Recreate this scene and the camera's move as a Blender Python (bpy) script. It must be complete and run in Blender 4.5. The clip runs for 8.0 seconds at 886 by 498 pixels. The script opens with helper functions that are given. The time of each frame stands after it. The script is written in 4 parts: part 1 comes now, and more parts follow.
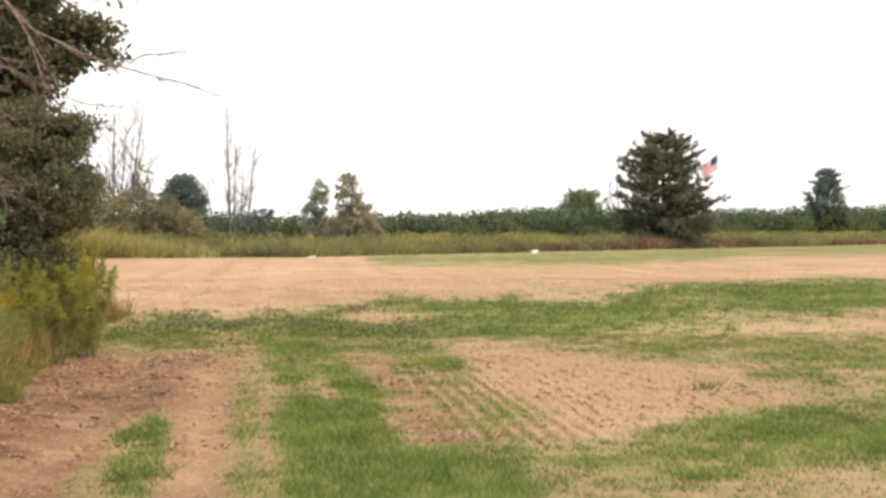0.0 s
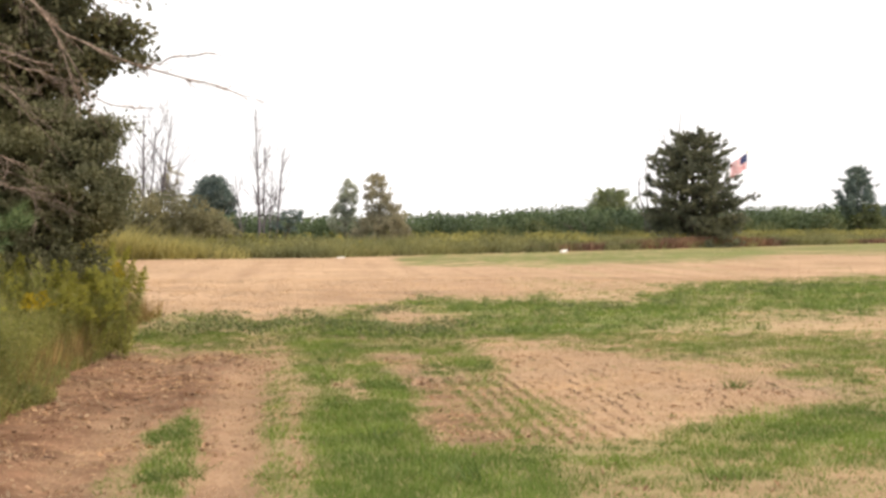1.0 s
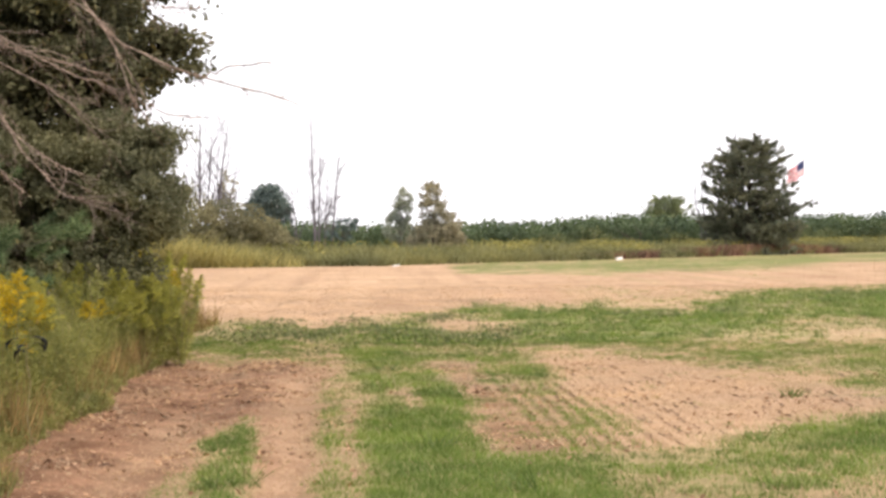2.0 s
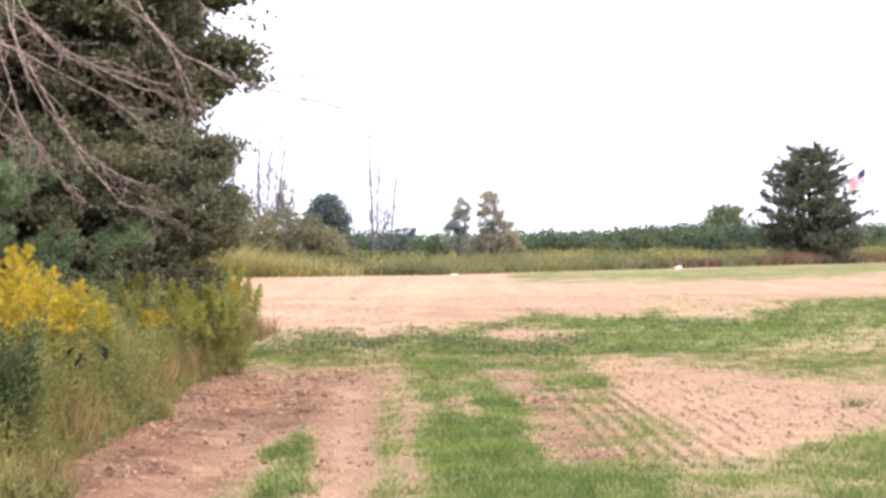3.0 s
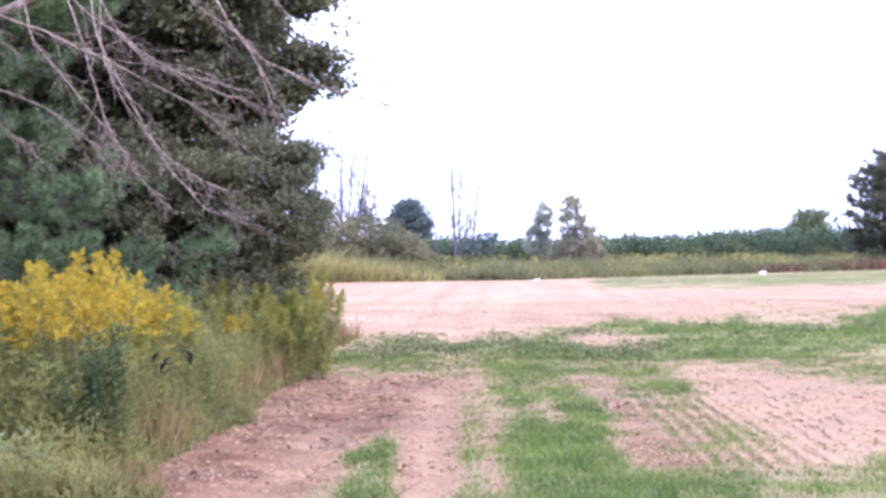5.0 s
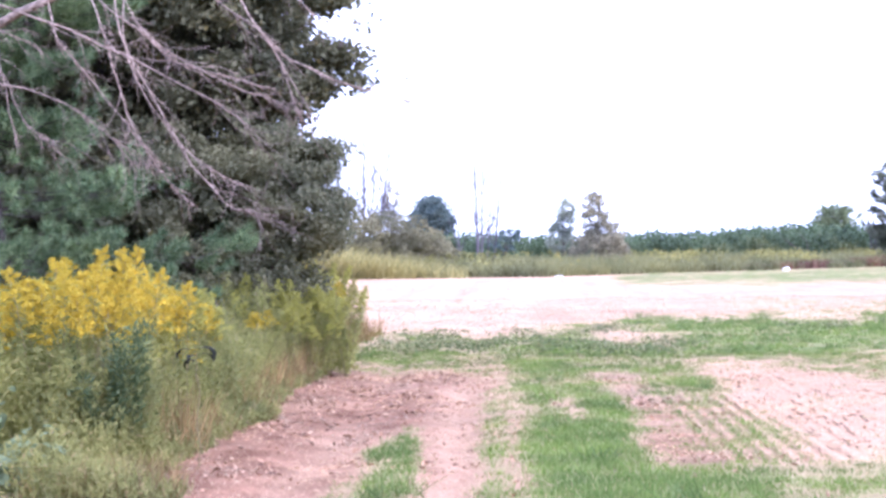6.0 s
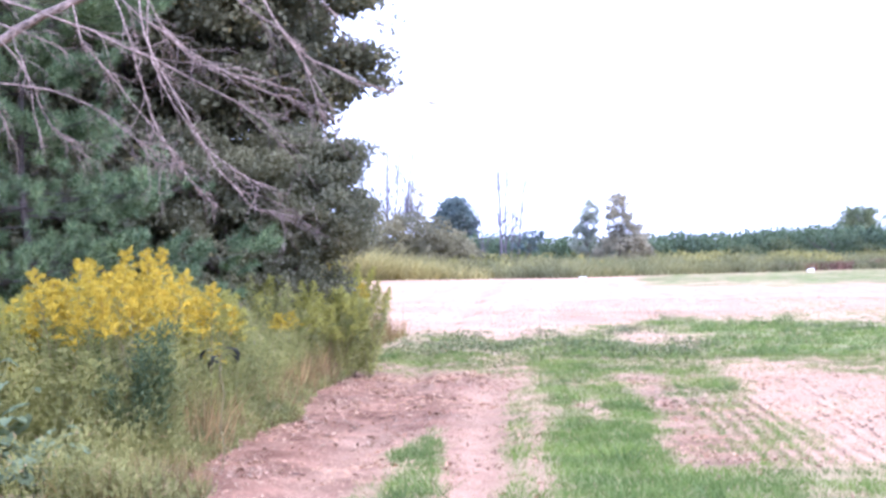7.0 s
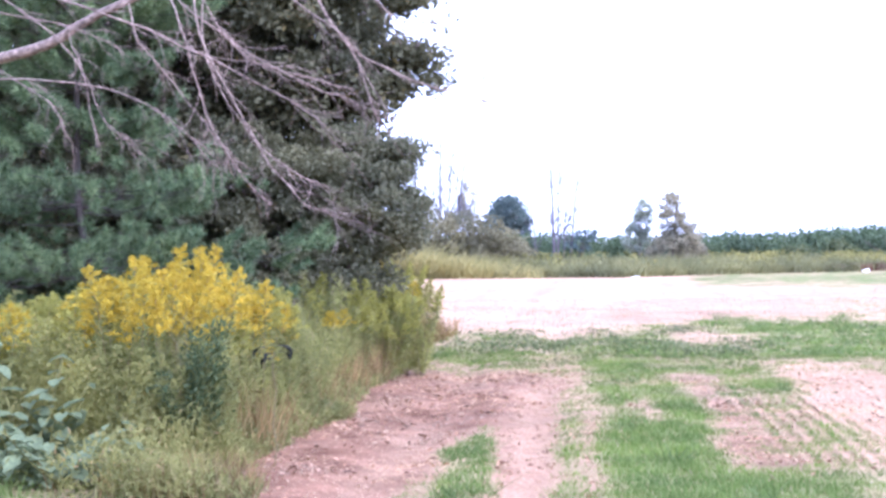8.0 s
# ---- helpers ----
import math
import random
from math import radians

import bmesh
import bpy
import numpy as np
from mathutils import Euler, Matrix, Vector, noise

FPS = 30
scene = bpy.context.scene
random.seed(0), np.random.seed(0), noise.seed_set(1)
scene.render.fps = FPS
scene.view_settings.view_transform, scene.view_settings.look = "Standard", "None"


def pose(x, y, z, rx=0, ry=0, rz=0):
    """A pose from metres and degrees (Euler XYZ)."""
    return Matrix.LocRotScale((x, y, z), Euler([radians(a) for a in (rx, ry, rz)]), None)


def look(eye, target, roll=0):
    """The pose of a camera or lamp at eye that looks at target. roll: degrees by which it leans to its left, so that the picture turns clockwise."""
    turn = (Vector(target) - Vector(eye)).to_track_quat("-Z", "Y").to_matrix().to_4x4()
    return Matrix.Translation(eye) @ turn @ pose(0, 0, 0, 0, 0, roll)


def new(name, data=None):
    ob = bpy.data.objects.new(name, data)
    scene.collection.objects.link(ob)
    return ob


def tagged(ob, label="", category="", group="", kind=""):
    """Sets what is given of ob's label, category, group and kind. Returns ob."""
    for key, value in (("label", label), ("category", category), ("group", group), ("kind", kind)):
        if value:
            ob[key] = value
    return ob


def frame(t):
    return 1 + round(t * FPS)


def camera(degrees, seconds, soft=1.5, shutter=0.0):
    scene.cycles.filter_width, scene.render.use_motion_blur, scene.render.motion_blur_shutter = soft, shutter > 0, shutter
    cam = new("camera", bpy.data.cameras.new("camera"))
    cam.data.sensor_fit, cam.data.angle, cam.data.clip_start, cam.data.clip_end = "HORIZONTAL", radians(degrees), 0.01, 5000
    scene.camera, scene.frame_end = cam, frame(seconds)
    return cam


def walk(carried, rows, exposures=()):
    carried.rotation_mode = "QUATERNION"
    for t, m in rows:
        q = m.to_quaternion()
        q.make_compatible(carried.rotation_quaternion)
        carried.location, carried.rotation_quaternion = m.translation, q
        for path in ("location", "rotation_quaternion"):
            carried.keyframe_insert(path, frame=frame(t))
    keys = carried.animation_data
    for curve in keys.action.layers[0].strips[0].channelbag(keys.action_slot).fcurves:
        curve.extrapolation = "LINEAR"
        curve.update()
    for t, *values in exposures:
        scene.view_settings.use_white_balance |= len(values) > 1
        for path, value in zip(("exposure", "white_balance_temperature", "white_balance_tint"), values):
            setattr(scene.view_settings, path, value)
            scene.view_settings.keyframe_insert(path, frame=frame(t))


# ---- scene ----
# ------------------------------------------------------------ camera and walk
cam = camera(30.0, 8.0, soft=3.0)
EYE = 1.5
ROWS = [  # seconds, yaw, pitch, roll: a hand-held pan from one spot
    (0.0, 0.000, -0.705, 0.000),
    (0.5, 0.400, -0.728, 0.154),
    (1.0, 1.003, -0.703, 0.266),
    (1.5, 1.894, -0.577, 0.342),
    (3.0, 4.917, -0.089, 0.453),
    (3.5, 5.784, 0.060, 0.488),
    (4.0, 6.541, 0.147, 0.539),
    (4.5, 7.191, 0.154, 0.520),
    (6.0, 8.541, 0.008, 0.603),
    (6.5, 8.790, -0.019, 0.603),
    (7.0, 9.356, 0.057, 0.594),
    (7.5, 10.240, 0.182, 0.453),
    (8.0, 11.175, 0.024, 0.349),
]
EXPOSURES = [
    (0.0, 0.5, 6900, 12),
    (1.5, 0.47, 6800, 13),
    (2.8, 1.02, 6050, 21),
    (3.5, 1.03, 5500, 26),
    (4.5, 1.03, 5050, 32),
    (5.8, 1.44, 4850, 33),
    (6.5, 1.48, 4750, 33),
    (8.0, 1.48, 4700, 32),
]
walk(cam, [(t, pose(0, 0, EYE, 90 + p, r, y)) for t, y, p, r in ROWS], EXPOSURES)

# ------------------------------------------------------------ sky and sun
SUN_AZ, SUN_EL = 125.0, 44.0  # degrees clockwise from +y, and above the horizon
world = bpy.data.worlds.new("hazy_sky")
scene.world = world
world.use_nodes = True
wn, wl = world.node_tree.nodes, world.node_tree.links
sky = wn.new("ShaderNodeTexSky")
sky.sky_type, sky.sun_disc = "NISHITA", False
sky.sun_elevation, sky.sun_rotation = radians(SUN_EL), radians(SUN_AZ)
sky.dust_density, sky.ozone_density = 6.0, 0.5
haze = wn.new("ShaderNodeMix")
haze.data_type = "RGBA"
haze.inputs[0].default_value = 0.72
haze.inputs[7].default_value = (10.5, 10.6, 10.9, 1)
wl.new(sky.outputs[0], haze.inputs[6])
wl.new(haze.outputs[2], wn["Background"].inputs[0])
wn["Background"].inputs[1].default_value = 0.12
sun_data = bpy.data.lights.new("sun", "SUN")
sun_data.energy, sun_data.angle, sun_data.color = 1.7, radians(12), (1.0, 0.95, 0.86)
sun_ob = new("sun", sun_data)
az, el = radians(SUN_AZ), radians(SUN_EL)
sun_ob.matrix_world = look((math.sin(az) * math.cos(el) * 60, math.cos(az) * math.cos(el) * 60, math.sin(el) * 60), (0, 0, 0))

# ------------------------------------------------------------ materials


def material(name):
    m = bpy.data.materials.new(name)
    m.use_nodes = True
    return m, m.node_tree.nodes, m.node_tree.links, m.node_tree.nodes["Principled BSDF"]


def ramp(nodes, stops):
    r = nodes.new("ShaderNodeValToRGB")
    while len(r.color_ramp.elements) < len(stops):
        r.color_ramp.elements.new(0.5)
    for e, (p, c) in zip(r.color_ramp.elements, stops):
        e.position, e.color = p, (*c, 1)
    return r


def noise_node(nodes, links, scale, detail=3.0, coord="Object"):
    tc, n = nodes.new("ShaderNodeTexCoord"), nodes.new("ShaderNodeTexNoise")
    n.inputs["Scale"].default_value, n.inputs["Detail"].default_value = scale, detail
    links.new(tc.outputs[coord], n.inputs["Vector"])
    return n


def mix_node(nodes, links, fac, a, b, kind="MIX"):
    m = nodes.new("ShaderNodeMix")
    m.data_type, m.blend_type = "RGBA", kind
    for sock, v in ((m.inputs[0], fac), (m.inputs[6], a), (m.inputs[7], b)):
        if isinstance(v, (int, float)):
            sock.default_value = v
        elif isinstance(v, tuple):
            sock.default_value = (*v, 1)
        else:
            links.new(v, sock)
    return m.outputs[2]


def leaf_material(name, dark, mid, light, clump=1.2, through_light=0.3, rough=0.5, odd=None):
    """Leaves whose tint differs from leaf to leaf and from clump to clump."""
    m, n, l, b = material(name)
    geo = n.new("ShaderNodeNewGeometry")
    stops = [(0.0, dark), (0.5, mid), (0.93, light)]
    if odd:
        stops.append((1.0, odd))
    r = ramp(n, stops)
    l.new(geo.outputs["Random Per Island"], r.inputs[0])
    big = noise_node(n, l, clump, 2.0)
    tone = ramp(n, [(0.3, (0.62, 0.66, 0.7)), (0.7, (1.25, 1.2, 1.05))])
    l.new(big.outputs[0], tone.inputs[0])
    col = mix_node(n, l, 1.0, r.outputs[0], tone.outputs[0], "MULTIPLY")
    l.new(col, b.inputs["Base Color"])
    b.inputs["Roughness"].default_value = rough
    b.inputs["Specular IOR Level"].default_value = 0.14
    tr, mx = n.new("ShaderNodeBsdfTranslucent"), n.new("ShaderNodeMixShader")
    l.new(col, tr.inputs[0])
    mx.inputs[0].default_value = through_light
    l.new(b.outputs[0], mx.inputs[1])
    l.new(tr.outputs[0], mx.inputs[2])
    l.new(mx.outputs[0], n["Material Output"].inputs[0])
    return m


def bark_material(name, a, b_, scale=14.0):
    m, n, l, b = material(name)
    tex = noise_node(n, l, scale, 5.0)
    r = ramp(n, [(0.3, a), (0.7, b_)])
    l.new(tex.outputs[0], r.inputs[0])
    patchy = noise_node(n, l, 1.7, 2.0)
    tone = ramp(n, [(0.3, (0.7, 0.7, 0.7)), (0.7, (1.15, 1.12, 1.1))])
    l.new(patchy.outputs[0], tone.inputs[0])
    l.new(mix_node(n, l, 1.0, r.outputs[0], tone.outputs[0], "MULTIPLY"), b.inputs["Base Color"])
    b.inputs["Roughness"].default_value = 0.85
    bump = n.new("ShaderNodeBump")
    bump.inputs["Strength"].default_value, bump.inputs["Distance"].default_value = 0.5, 0.01
    l.new(tex.outputs[0], bump.inputs["Height"])
    l.new(bump.outputs[0], b.inputs["Normal"])
    return m


def plain_material(name, colour, rough=0.6, spread=0.12):
    m, n, l, b = material(name)
    tex = noise_node(n, l, 6.0, 4.0)
    lo, hi = tuple(c * (1 - spread) for c in colour), tuple(min(1, c * (1 + spread)) for c in colour)
    r = ramp(n, [(0.3, lo), (0.7, hi)])
    l.new(tex.outputs[0], r.inputs[0])
    l.new(r.outputs[0], b.inputs["Base Color"])
    b.inputs["Roughness"].default_value = rough
    return m


def ground_material():
    m, n, l, b = material("field_ground")
    green, soil = n.new("ShaderNodeAttribute"), n.new("ShaderNodeAttribute")
    green.attribute_name, soil.attribute_name = "green", "soil"
    fine, mid, big = noise_node(n, l, 26.0, 6.0), noise_node(n, l, 3.5, 5.0), noise_node(n, l, 0.22, 3.0)
    straw = ramp(n, [(0.25, (0.37, 0.24, 0.14)), (0.5, (0.46, 0.31, 0.19)), (0.75, (0.55, 0.39, 0.255))])
    l.new(fine.outputs[0], straw.inputs[0])
    earth = ramp(n, [(0.3, (0.145, 0.077, 0.045)), (0.55, (0.205, 0.115, 0.068)), (0.75, (0.3, 0.18, 0.112))])
    l.new(fine.outputs[0], earth.inputs[0])
    turf = ramp(n, [(0.3, (0.11, 0.14, 0.034)), (0.55, (0.165, 0.185, 0.058)), (0.8, (0.265, 0.24, 0.1))])
    l.new(fine.outputs[0], turf.inputs[0])
    clod = ramp(n, [(0.34, (0.62, 0.55, 0.5)), (0.48, (0.98, 0.96, 0.94)), (0.66, (1.42, 1.42, 1.42))])
    l.new(noise_node(n, l, 2.6, 6.0).outputs[0], clod.inputs[0])
    earth_col = mix_node(n, l, 1.0, earth.outputs[0], clod.outputs[0], "MULTIPLY")
    c = mix_node(n, l, soil.outputs["Fac"], straw.outputs[0], earth_col)
    c = mix_node(n, l, green.outputs["Fac"], c, turf.outputs[0])
    t1 = ramp(n, [(0.3, (0.82, 0.8, 0.78)), (0.7, (1.1, 1.1, 1.1))])
    l.new(mid.outputs[0], t1.inputs[0])
    t2 = ramp(n, [(0.3, (0.84, 0.83, 0.81)), (0.7, (1.1, 1.1, 1.1))])
    l.new(big.outputs[0], t2.inputs[0])
    c = mix_node(n, l, 1.0, mix_node(n, l, 1.0, c, t1.outputs[0], "MULTIPLY"), t2.outputs[0], "MULTIPLY")
    l.new(c, b.inputs["Base Color"])
    b.inputs["Roughness"].default_value = 0.95
    b.inputs["Specular IOR Level"].default_value = 0.1
    bump = n.new("ShaderNodeBump")
    bump.inputs["Strength"].default_value, bump.inputs["Distance"].default_value = 0.7, 0.03
    l.new(fine.outputs[0], bump.inputs["Height"])
    l.new(bump.outputs[0], b.inputs["Normal"])
    return m


M_GROUND = ground_material()
M_GRASS = leaf_material("green_grass", (0.13, 0.195, 0.042), (0.165, 0.235, 0.053), (0.21, 0.27, 0.075), 1.1, 0.48, 0.6, (0.46, 0.37, 0.2))
M_TUSSOCK = leaf_material("dark_green_grass", (0.115, 0.17, 0.044), (0.155, 0.212, 0.058), (0.2, 0.25, 0.085), 1.5, 0.42)
M_STRAW = leaf_material("dry_straw", (0.42, 0.29, 0.18), (0.48, 0.335, 0.213), (0.56, 0.41, 0.27), 0.5, 0.3, 0.7)
M_WEED = leaf_material("dark_weed_leaf", (0.07, 0.1, 0.04), (0.1, 0.135, 0.055), (0.145, 0.18, 0.08), 1.0, 0.4, 0.75)
M_BELT = leaf_material("belt_weed_leaf", (0.115, 0.14, 0.055), (0.175, 0.2, 0.088), (0.26, 0.27, 0.135), 1.0, 0.4, 0.7)
M_CLOD = leaf_material("crumbled_soil", (0.2, 0.11, 0.07), (0.31, 0.185, 0.115), (0.45, 0.29, 0.19), 2.0, 0.0, 0.95)
M_DEBRIS = leaf_material("dark_debris", (0.06, 0.035, 0.025), (0.11, 0.065, 0.045), (0.19, 0.12, 0.08), 2.0, 0.0, 0.95)
M_GOLD = leaf_material("goldenrod_bloom", (0.58, 0.41, 0.03), (0.68, 0.49, 0.035), (0.78, 0.59, 0.06), 1.5, 0.4, 0.6)
M_BUD = leaf_material("goldenrod_bud", (0.41, 0.39, 0.085), (0.5, 0.47, 0.105), (0.62, 0.57, 0.13), 1.5, 0.5, 0.6)
M_GOLDLEAF = leaf_material("goldenrod_leaf", (0.3, 0.315, 0.095), (0.365, 0.372, 0.112), (0.43, 0.42, 0.14), 2.2, 0.6, 0.8)
M_STEM = plain_material("weed_stem", (0.19, 0.15, 0.06))
M_TALLDRY = leaf_material("tall_dry_grass", (0.17, 0.115, 0.045), (0.27, 0.185, 0.078), (0.38, 0.27, 0.125), 2.0, 0.35, 0.8)
M_TALLGREEN = leaf_material("tall_green_grass", (0.14, 0.145, 0.038), (0.215, 0.212, 0.066), (0.315, 0.29, 0.118), 1.5)
M_OAK = leaf_material("dark_broad_leaf", (0.08, 0.082, 0.047), (0.12, 0.12, 0.068), (0.175, 0.17, 0.1), 0.9, 0.42, 0.75, (0.2, 0.16, 0.06))
M_OLIVE = leaf_material("olive_leaf", (0.14, 0.143, 0.078), (0.205, 0.205, 0.118), (0.275, 0.265, 0.165), 1.2, 0.5, 0.75)
M_NEEDLE = leaf_material("pine_needle", (0.05, 0.088, 0.037), (0.15, 0.215, 0.1), (0.3, 0.365, 0.185), 1.3, 0.4, 0.6)
M_HERB = leaf_material("herb_leaf", (0.2, 0.208, 0.07), (0.262, 0.26, 0.088), (0.33, 0.315, 0.115), 2.2, 0.45, 0.75, (0.45, 0.33, 0.18))
M_TALLWEED = leaf_material("tall_weed_leaf", (0.255, 0.26, 0.085), (0.325, 0.325, 0.105), (0.4, 0.385, 0.14), 1.6, 0.6, 0.8, (0.42, 0.34, 0.14))
M_BIGLEAF = leaf_material("broad_weed_leaf", (0.1, 0.135, 0.066), (0.18, 0.225, 0.118), (0.3, 0.345, 0.2), 5.0, 0.45, 0.6)
# Distance haze is put into these two leaf colours, which lifts them.
M_HAZYDARK = leaf_material("hazy_dark_leaf", (0.095, 0.108, 0.08), (0.165, 0.18, 0.128), (0.29, 0.285, 0.195), 0.45, 0.4)
M_HAZYBLUE = leaf_material("hazy_blue_green_leaf", (0.078, 0.112, 0.115), (0.13, 0.176, 0.172), (0.21, 0.26, 0.235), 0.4, 0.4)
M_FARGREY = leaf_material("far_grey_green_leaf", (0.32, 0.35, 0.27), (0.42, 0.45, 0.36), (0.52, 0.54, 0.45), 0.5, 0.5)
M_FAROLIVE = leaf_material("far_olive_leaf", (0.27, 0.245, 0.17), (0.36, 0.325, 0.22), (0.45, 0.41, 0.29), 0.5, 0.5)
# Green lightened to carry some haze of the distance.
M_HEDGE = leaf_material("hedge_leaf", (0.078, 0.112, 0.062), (0.105, 0.148, 0.078), (0.145, 0.182, 0.098), 0.2, 0.35)
M_BUSH = leaf_material("olive_bush_leaf", (0.09, 0.115, 0.05), (0.135, 0.155, 0.07), (0.2, 0.215, 0.1), 0.5, 0.3)
M_YOUNGPINE = leaf_material("young_pine_needle", (0.16, 0.2, 0.11), (0.235, 0.28, 0.155), (0.33, 0.37, 0.22), 0.5, 0.45)
M_BLUEPINE = leaf_material("blue_pine_needle", (0.115, 0.16, 0.155), (0.185, 0.24, 0.22), (0.28, 0.34, 0.3), 0.5, 0.45)
# Paler than the leaf itself: far haze is mixed into the colour.
M_SCRUB = leaf_material("scrub_leaf", (0.185, 0.17, 0.095), (0.255, 0.235, 0.135), (0.34, 0.31, 0.19), 0.4, 0.5, 0.7)
M_BRUSH = leaf_material("brown_brush", (0.14, 0.075, 0.055), (0.21, 0.12, 0.085), (0.3, 0.185, 0.13), 0.3, 0.2, 0.8)
M_MEADOW = leaf_material("meadow_weed", (0.18, 0.182, 0.08), (0.222, 0.218, 0.097), (0.275, 0.262, 0.122), 0.3, 0.35)
M_FARGOLD = leaf_material("far_goldenrod", (0.22, 0.21, 0.06), (0.3, 0.275, 0.085), (0.38, 0.34, 0.12), 0.3, 0.3)
M_PALEGRASS = leaf_material("pale_tall_grass", (0.23, 0.21, 0.08), (0.31, 0.285, 0.11), (0.42, 0.37, 0.16), 0.4, 0.4, 0.7)
M_BLACKLEAF = leaf_material("black_leaf", (0.012, 0.014, 0.01), (0.02, 0.022, 0.015), (0.03, 0.03, 0.02), 3.0, 0.05, 0.7)
M_BARK = bark_material("grey_brown_bark", (0.07, 0.052, 0.042), (0.17, 0.135, 0.11))
M_PINEBARK = bark_material("dark_pine_bark", (0.035, 0.028, 0.024), (0.085, 0.068, 0.056))
# Strong mottle paints in sunlit highlights and dark undersides of the boughs.
M_TWIG = bark_material("dry_twig_bark", (0.085, 0.06, 0.045), (0.4, 0.305, 0.24), 26.0)
M_DEAD = bark_material("grey_dead_wood", (0.09, 0.078, 0.09), (0.18, 0.16, 0.17), 4.0)
M_WHITE = plain_material("white_plastic", (0.82, 0.8, 0.76), 0.4, 0.04)
M_POLE = plain_material("painted_steel", (0.62, 0.63, 0.65), 0.35, 0.05)
M_RED = plain_material("red_cloth", (0.55, 0.04, 0.06), 0.8, 0.1)
M_CLOTH = plain_material("white_cloth", (0.8, 0.78, 0.77), 0.8, 0.04)
M_NAVY = plain_material("navy_cloth", (0.03, 0.04, 0.12), 0.8, 0.1)
M_CAP = plain_material("gilt_finial", (0.7, 0.5, 0.12), 0.3, 0.05)

# ------------------------------------------------------------ mesh helpers
rng = np.random.default_rng(7)


def face_mesh(name, verts, k, mats, index=None):
    """A mesh of separate faces with k corners each; verts: (faces, k, 3)."""
    verts = np.asarray(verts, dtype=np.float32).reshape(-1, 3)
    nf = len(verts) // k
    me = bpy.data.meshes.new(name)
    me.vertices.add(len(verts))
    me.vertices.foreach_set("co", verts.ravel())
    me.loops.add(nf * k)
    me.loops.foreach_set("vertex_index", np.arange(nf * k, dtype=np.int32))
    me.polygons.add(nf)
    me.polygons.foreach_set("loop_start", np.arange(0, nf * k, k, dtype=np.int32))
    me.polygons.foreach_set("loop_total", np.full(nf, k, dtype=np.int32))
    for m in mats if isinstance(mats, (list, tuple)) else [mats]:
        me.materials.append(m)
    if index is not None:
        me.polygons.foreach_set("material_index", np.asarray(index, dtype=np.int32))
    me.update(calc_edges=True)
    return me


JOINED = {"crown", "needles", "plume", "leaves"}


def place(name, me, parent=None, at=None, label=""):
    ob = new(name, me)
    if name in JOINED:
        ob["kind"] = "stuff"
    if at is not None:
        ob.matrix_basis = at
    if parent is not None:
        ob.parent = parent
    if label:
        ob["label"] = label
    return ob


def part(name, bm, mat, parent, label=""):
    """Links a bmesh as one mesh object under a thing or a part."""
    me = bpy.data.meshes.new(name)
    bm.to_mesh(me)
    bm.free()
    me.materials.append(mat)
    return place(name, me, parent, None, label)


def unit(v):
    return v / np.maximum(np.linalg.norm(v, axis=-1, keepdims=True), 1e-9)


def random_dirs(n):
    return unit(rng.normal(size=(n, 3)))


def leaves(points, axes, length, width, fold=0.25):
    """Folded rhombic leaves that start at points and run along axes: (n, 4, 3)."""
    n = len(points)
    length, width = np.broadcast_to(length, n)[:, None], np.broadcast_to(width, n)[:, None]
    side = unit(np.cross(axes, random_dirs(n)))
    up = np.cross(side, axes)
    midp = points + axes * length * 0.45
    rise = up * width * fold
    return np.stack([points, midp + side * width / 2 + rise, points + axes * length, midp - side * width / 2 + rise], 1)


def blades(points, height, width, lean=0.35):
    """Upright grass blades, each one bent triangle: (n, 3, 3)."""
    n = len(points)
    height, width = np.broadcast_to(height, n)[:, None], np.broadcast_to(width, n)[:, None]
    a = rng.uniform(0, 2 * np.pi, n)
    side = np.stack([np.cos(a), np.sin(a), np.zeros(n)], 1)
    tip = rng.normal(size=(n, 3)) * lean
    tip[:, 2] = 1
    return np.stack([points - side * width / 2, points + side * width / 2, points + tip * height], 1)


class Wood:
    """Collects tapered tubes into one mesh."""

    def __init__(self):
        self.v, self.f = [], []

    def tube(self, pts, radii, sides=6):
        pts = [Vector(p) for p in pts]
        base = len(self.v)
        for i, p in enumerate(pts):
            d = (pts[min(i + 1, len(pts) - 1)] - pts[max(i - 1, 0)]).normalized()
            u = d.cross(Vector((0.31, 0.87, 0.17))).normalized()
            w = d.cross(u)
            for k in range(sides):
                a = 2 * math.pi * k / sides
                self.v.append(p + (u * math.cos(a) + w * math.sin(a)) * radii[i])
        for i in range(len(pts) - 1):
            for k in range(sides):
                a, b = base + i * sides + k, base + i * sides + (k + 1) % sides
                self.f.append((a, b, b + sides, a + sides))
        self.f.append(tuple(base + (len(pts) - 1) * sides + k for k in range(sides)))

    def mesh(self, name, mat):
        me = bpy.data.meshes.new(name)
        me.from_pydata([tuple(v) for v in self.v], [], self.f)
        me.materials.append(mat)
        for p in me.polygons:
            p.use_smooth = True
        return me


def bent(a, b, sag=0.0, n=6, wobble=0.03):
    """A wavering line from a to b whose middle sags."""
    a, b = Vector(a), Vector(b)
    size = (b - a).length * wobble
    out = []
    for i in range(n + 1):
        t = i / n
        p = a.lerp(b, t) + Vector((0, 0, -sag * 4 * t * (1 - t)))
        if 0 < i:
            p += Vector(rng.normal(size=3) * size)
        out.append(p)
    return out


def taper(r0, r1, n):
    return [r0 + (r1 - r0) * i / (n - 1) for i in range(n)]


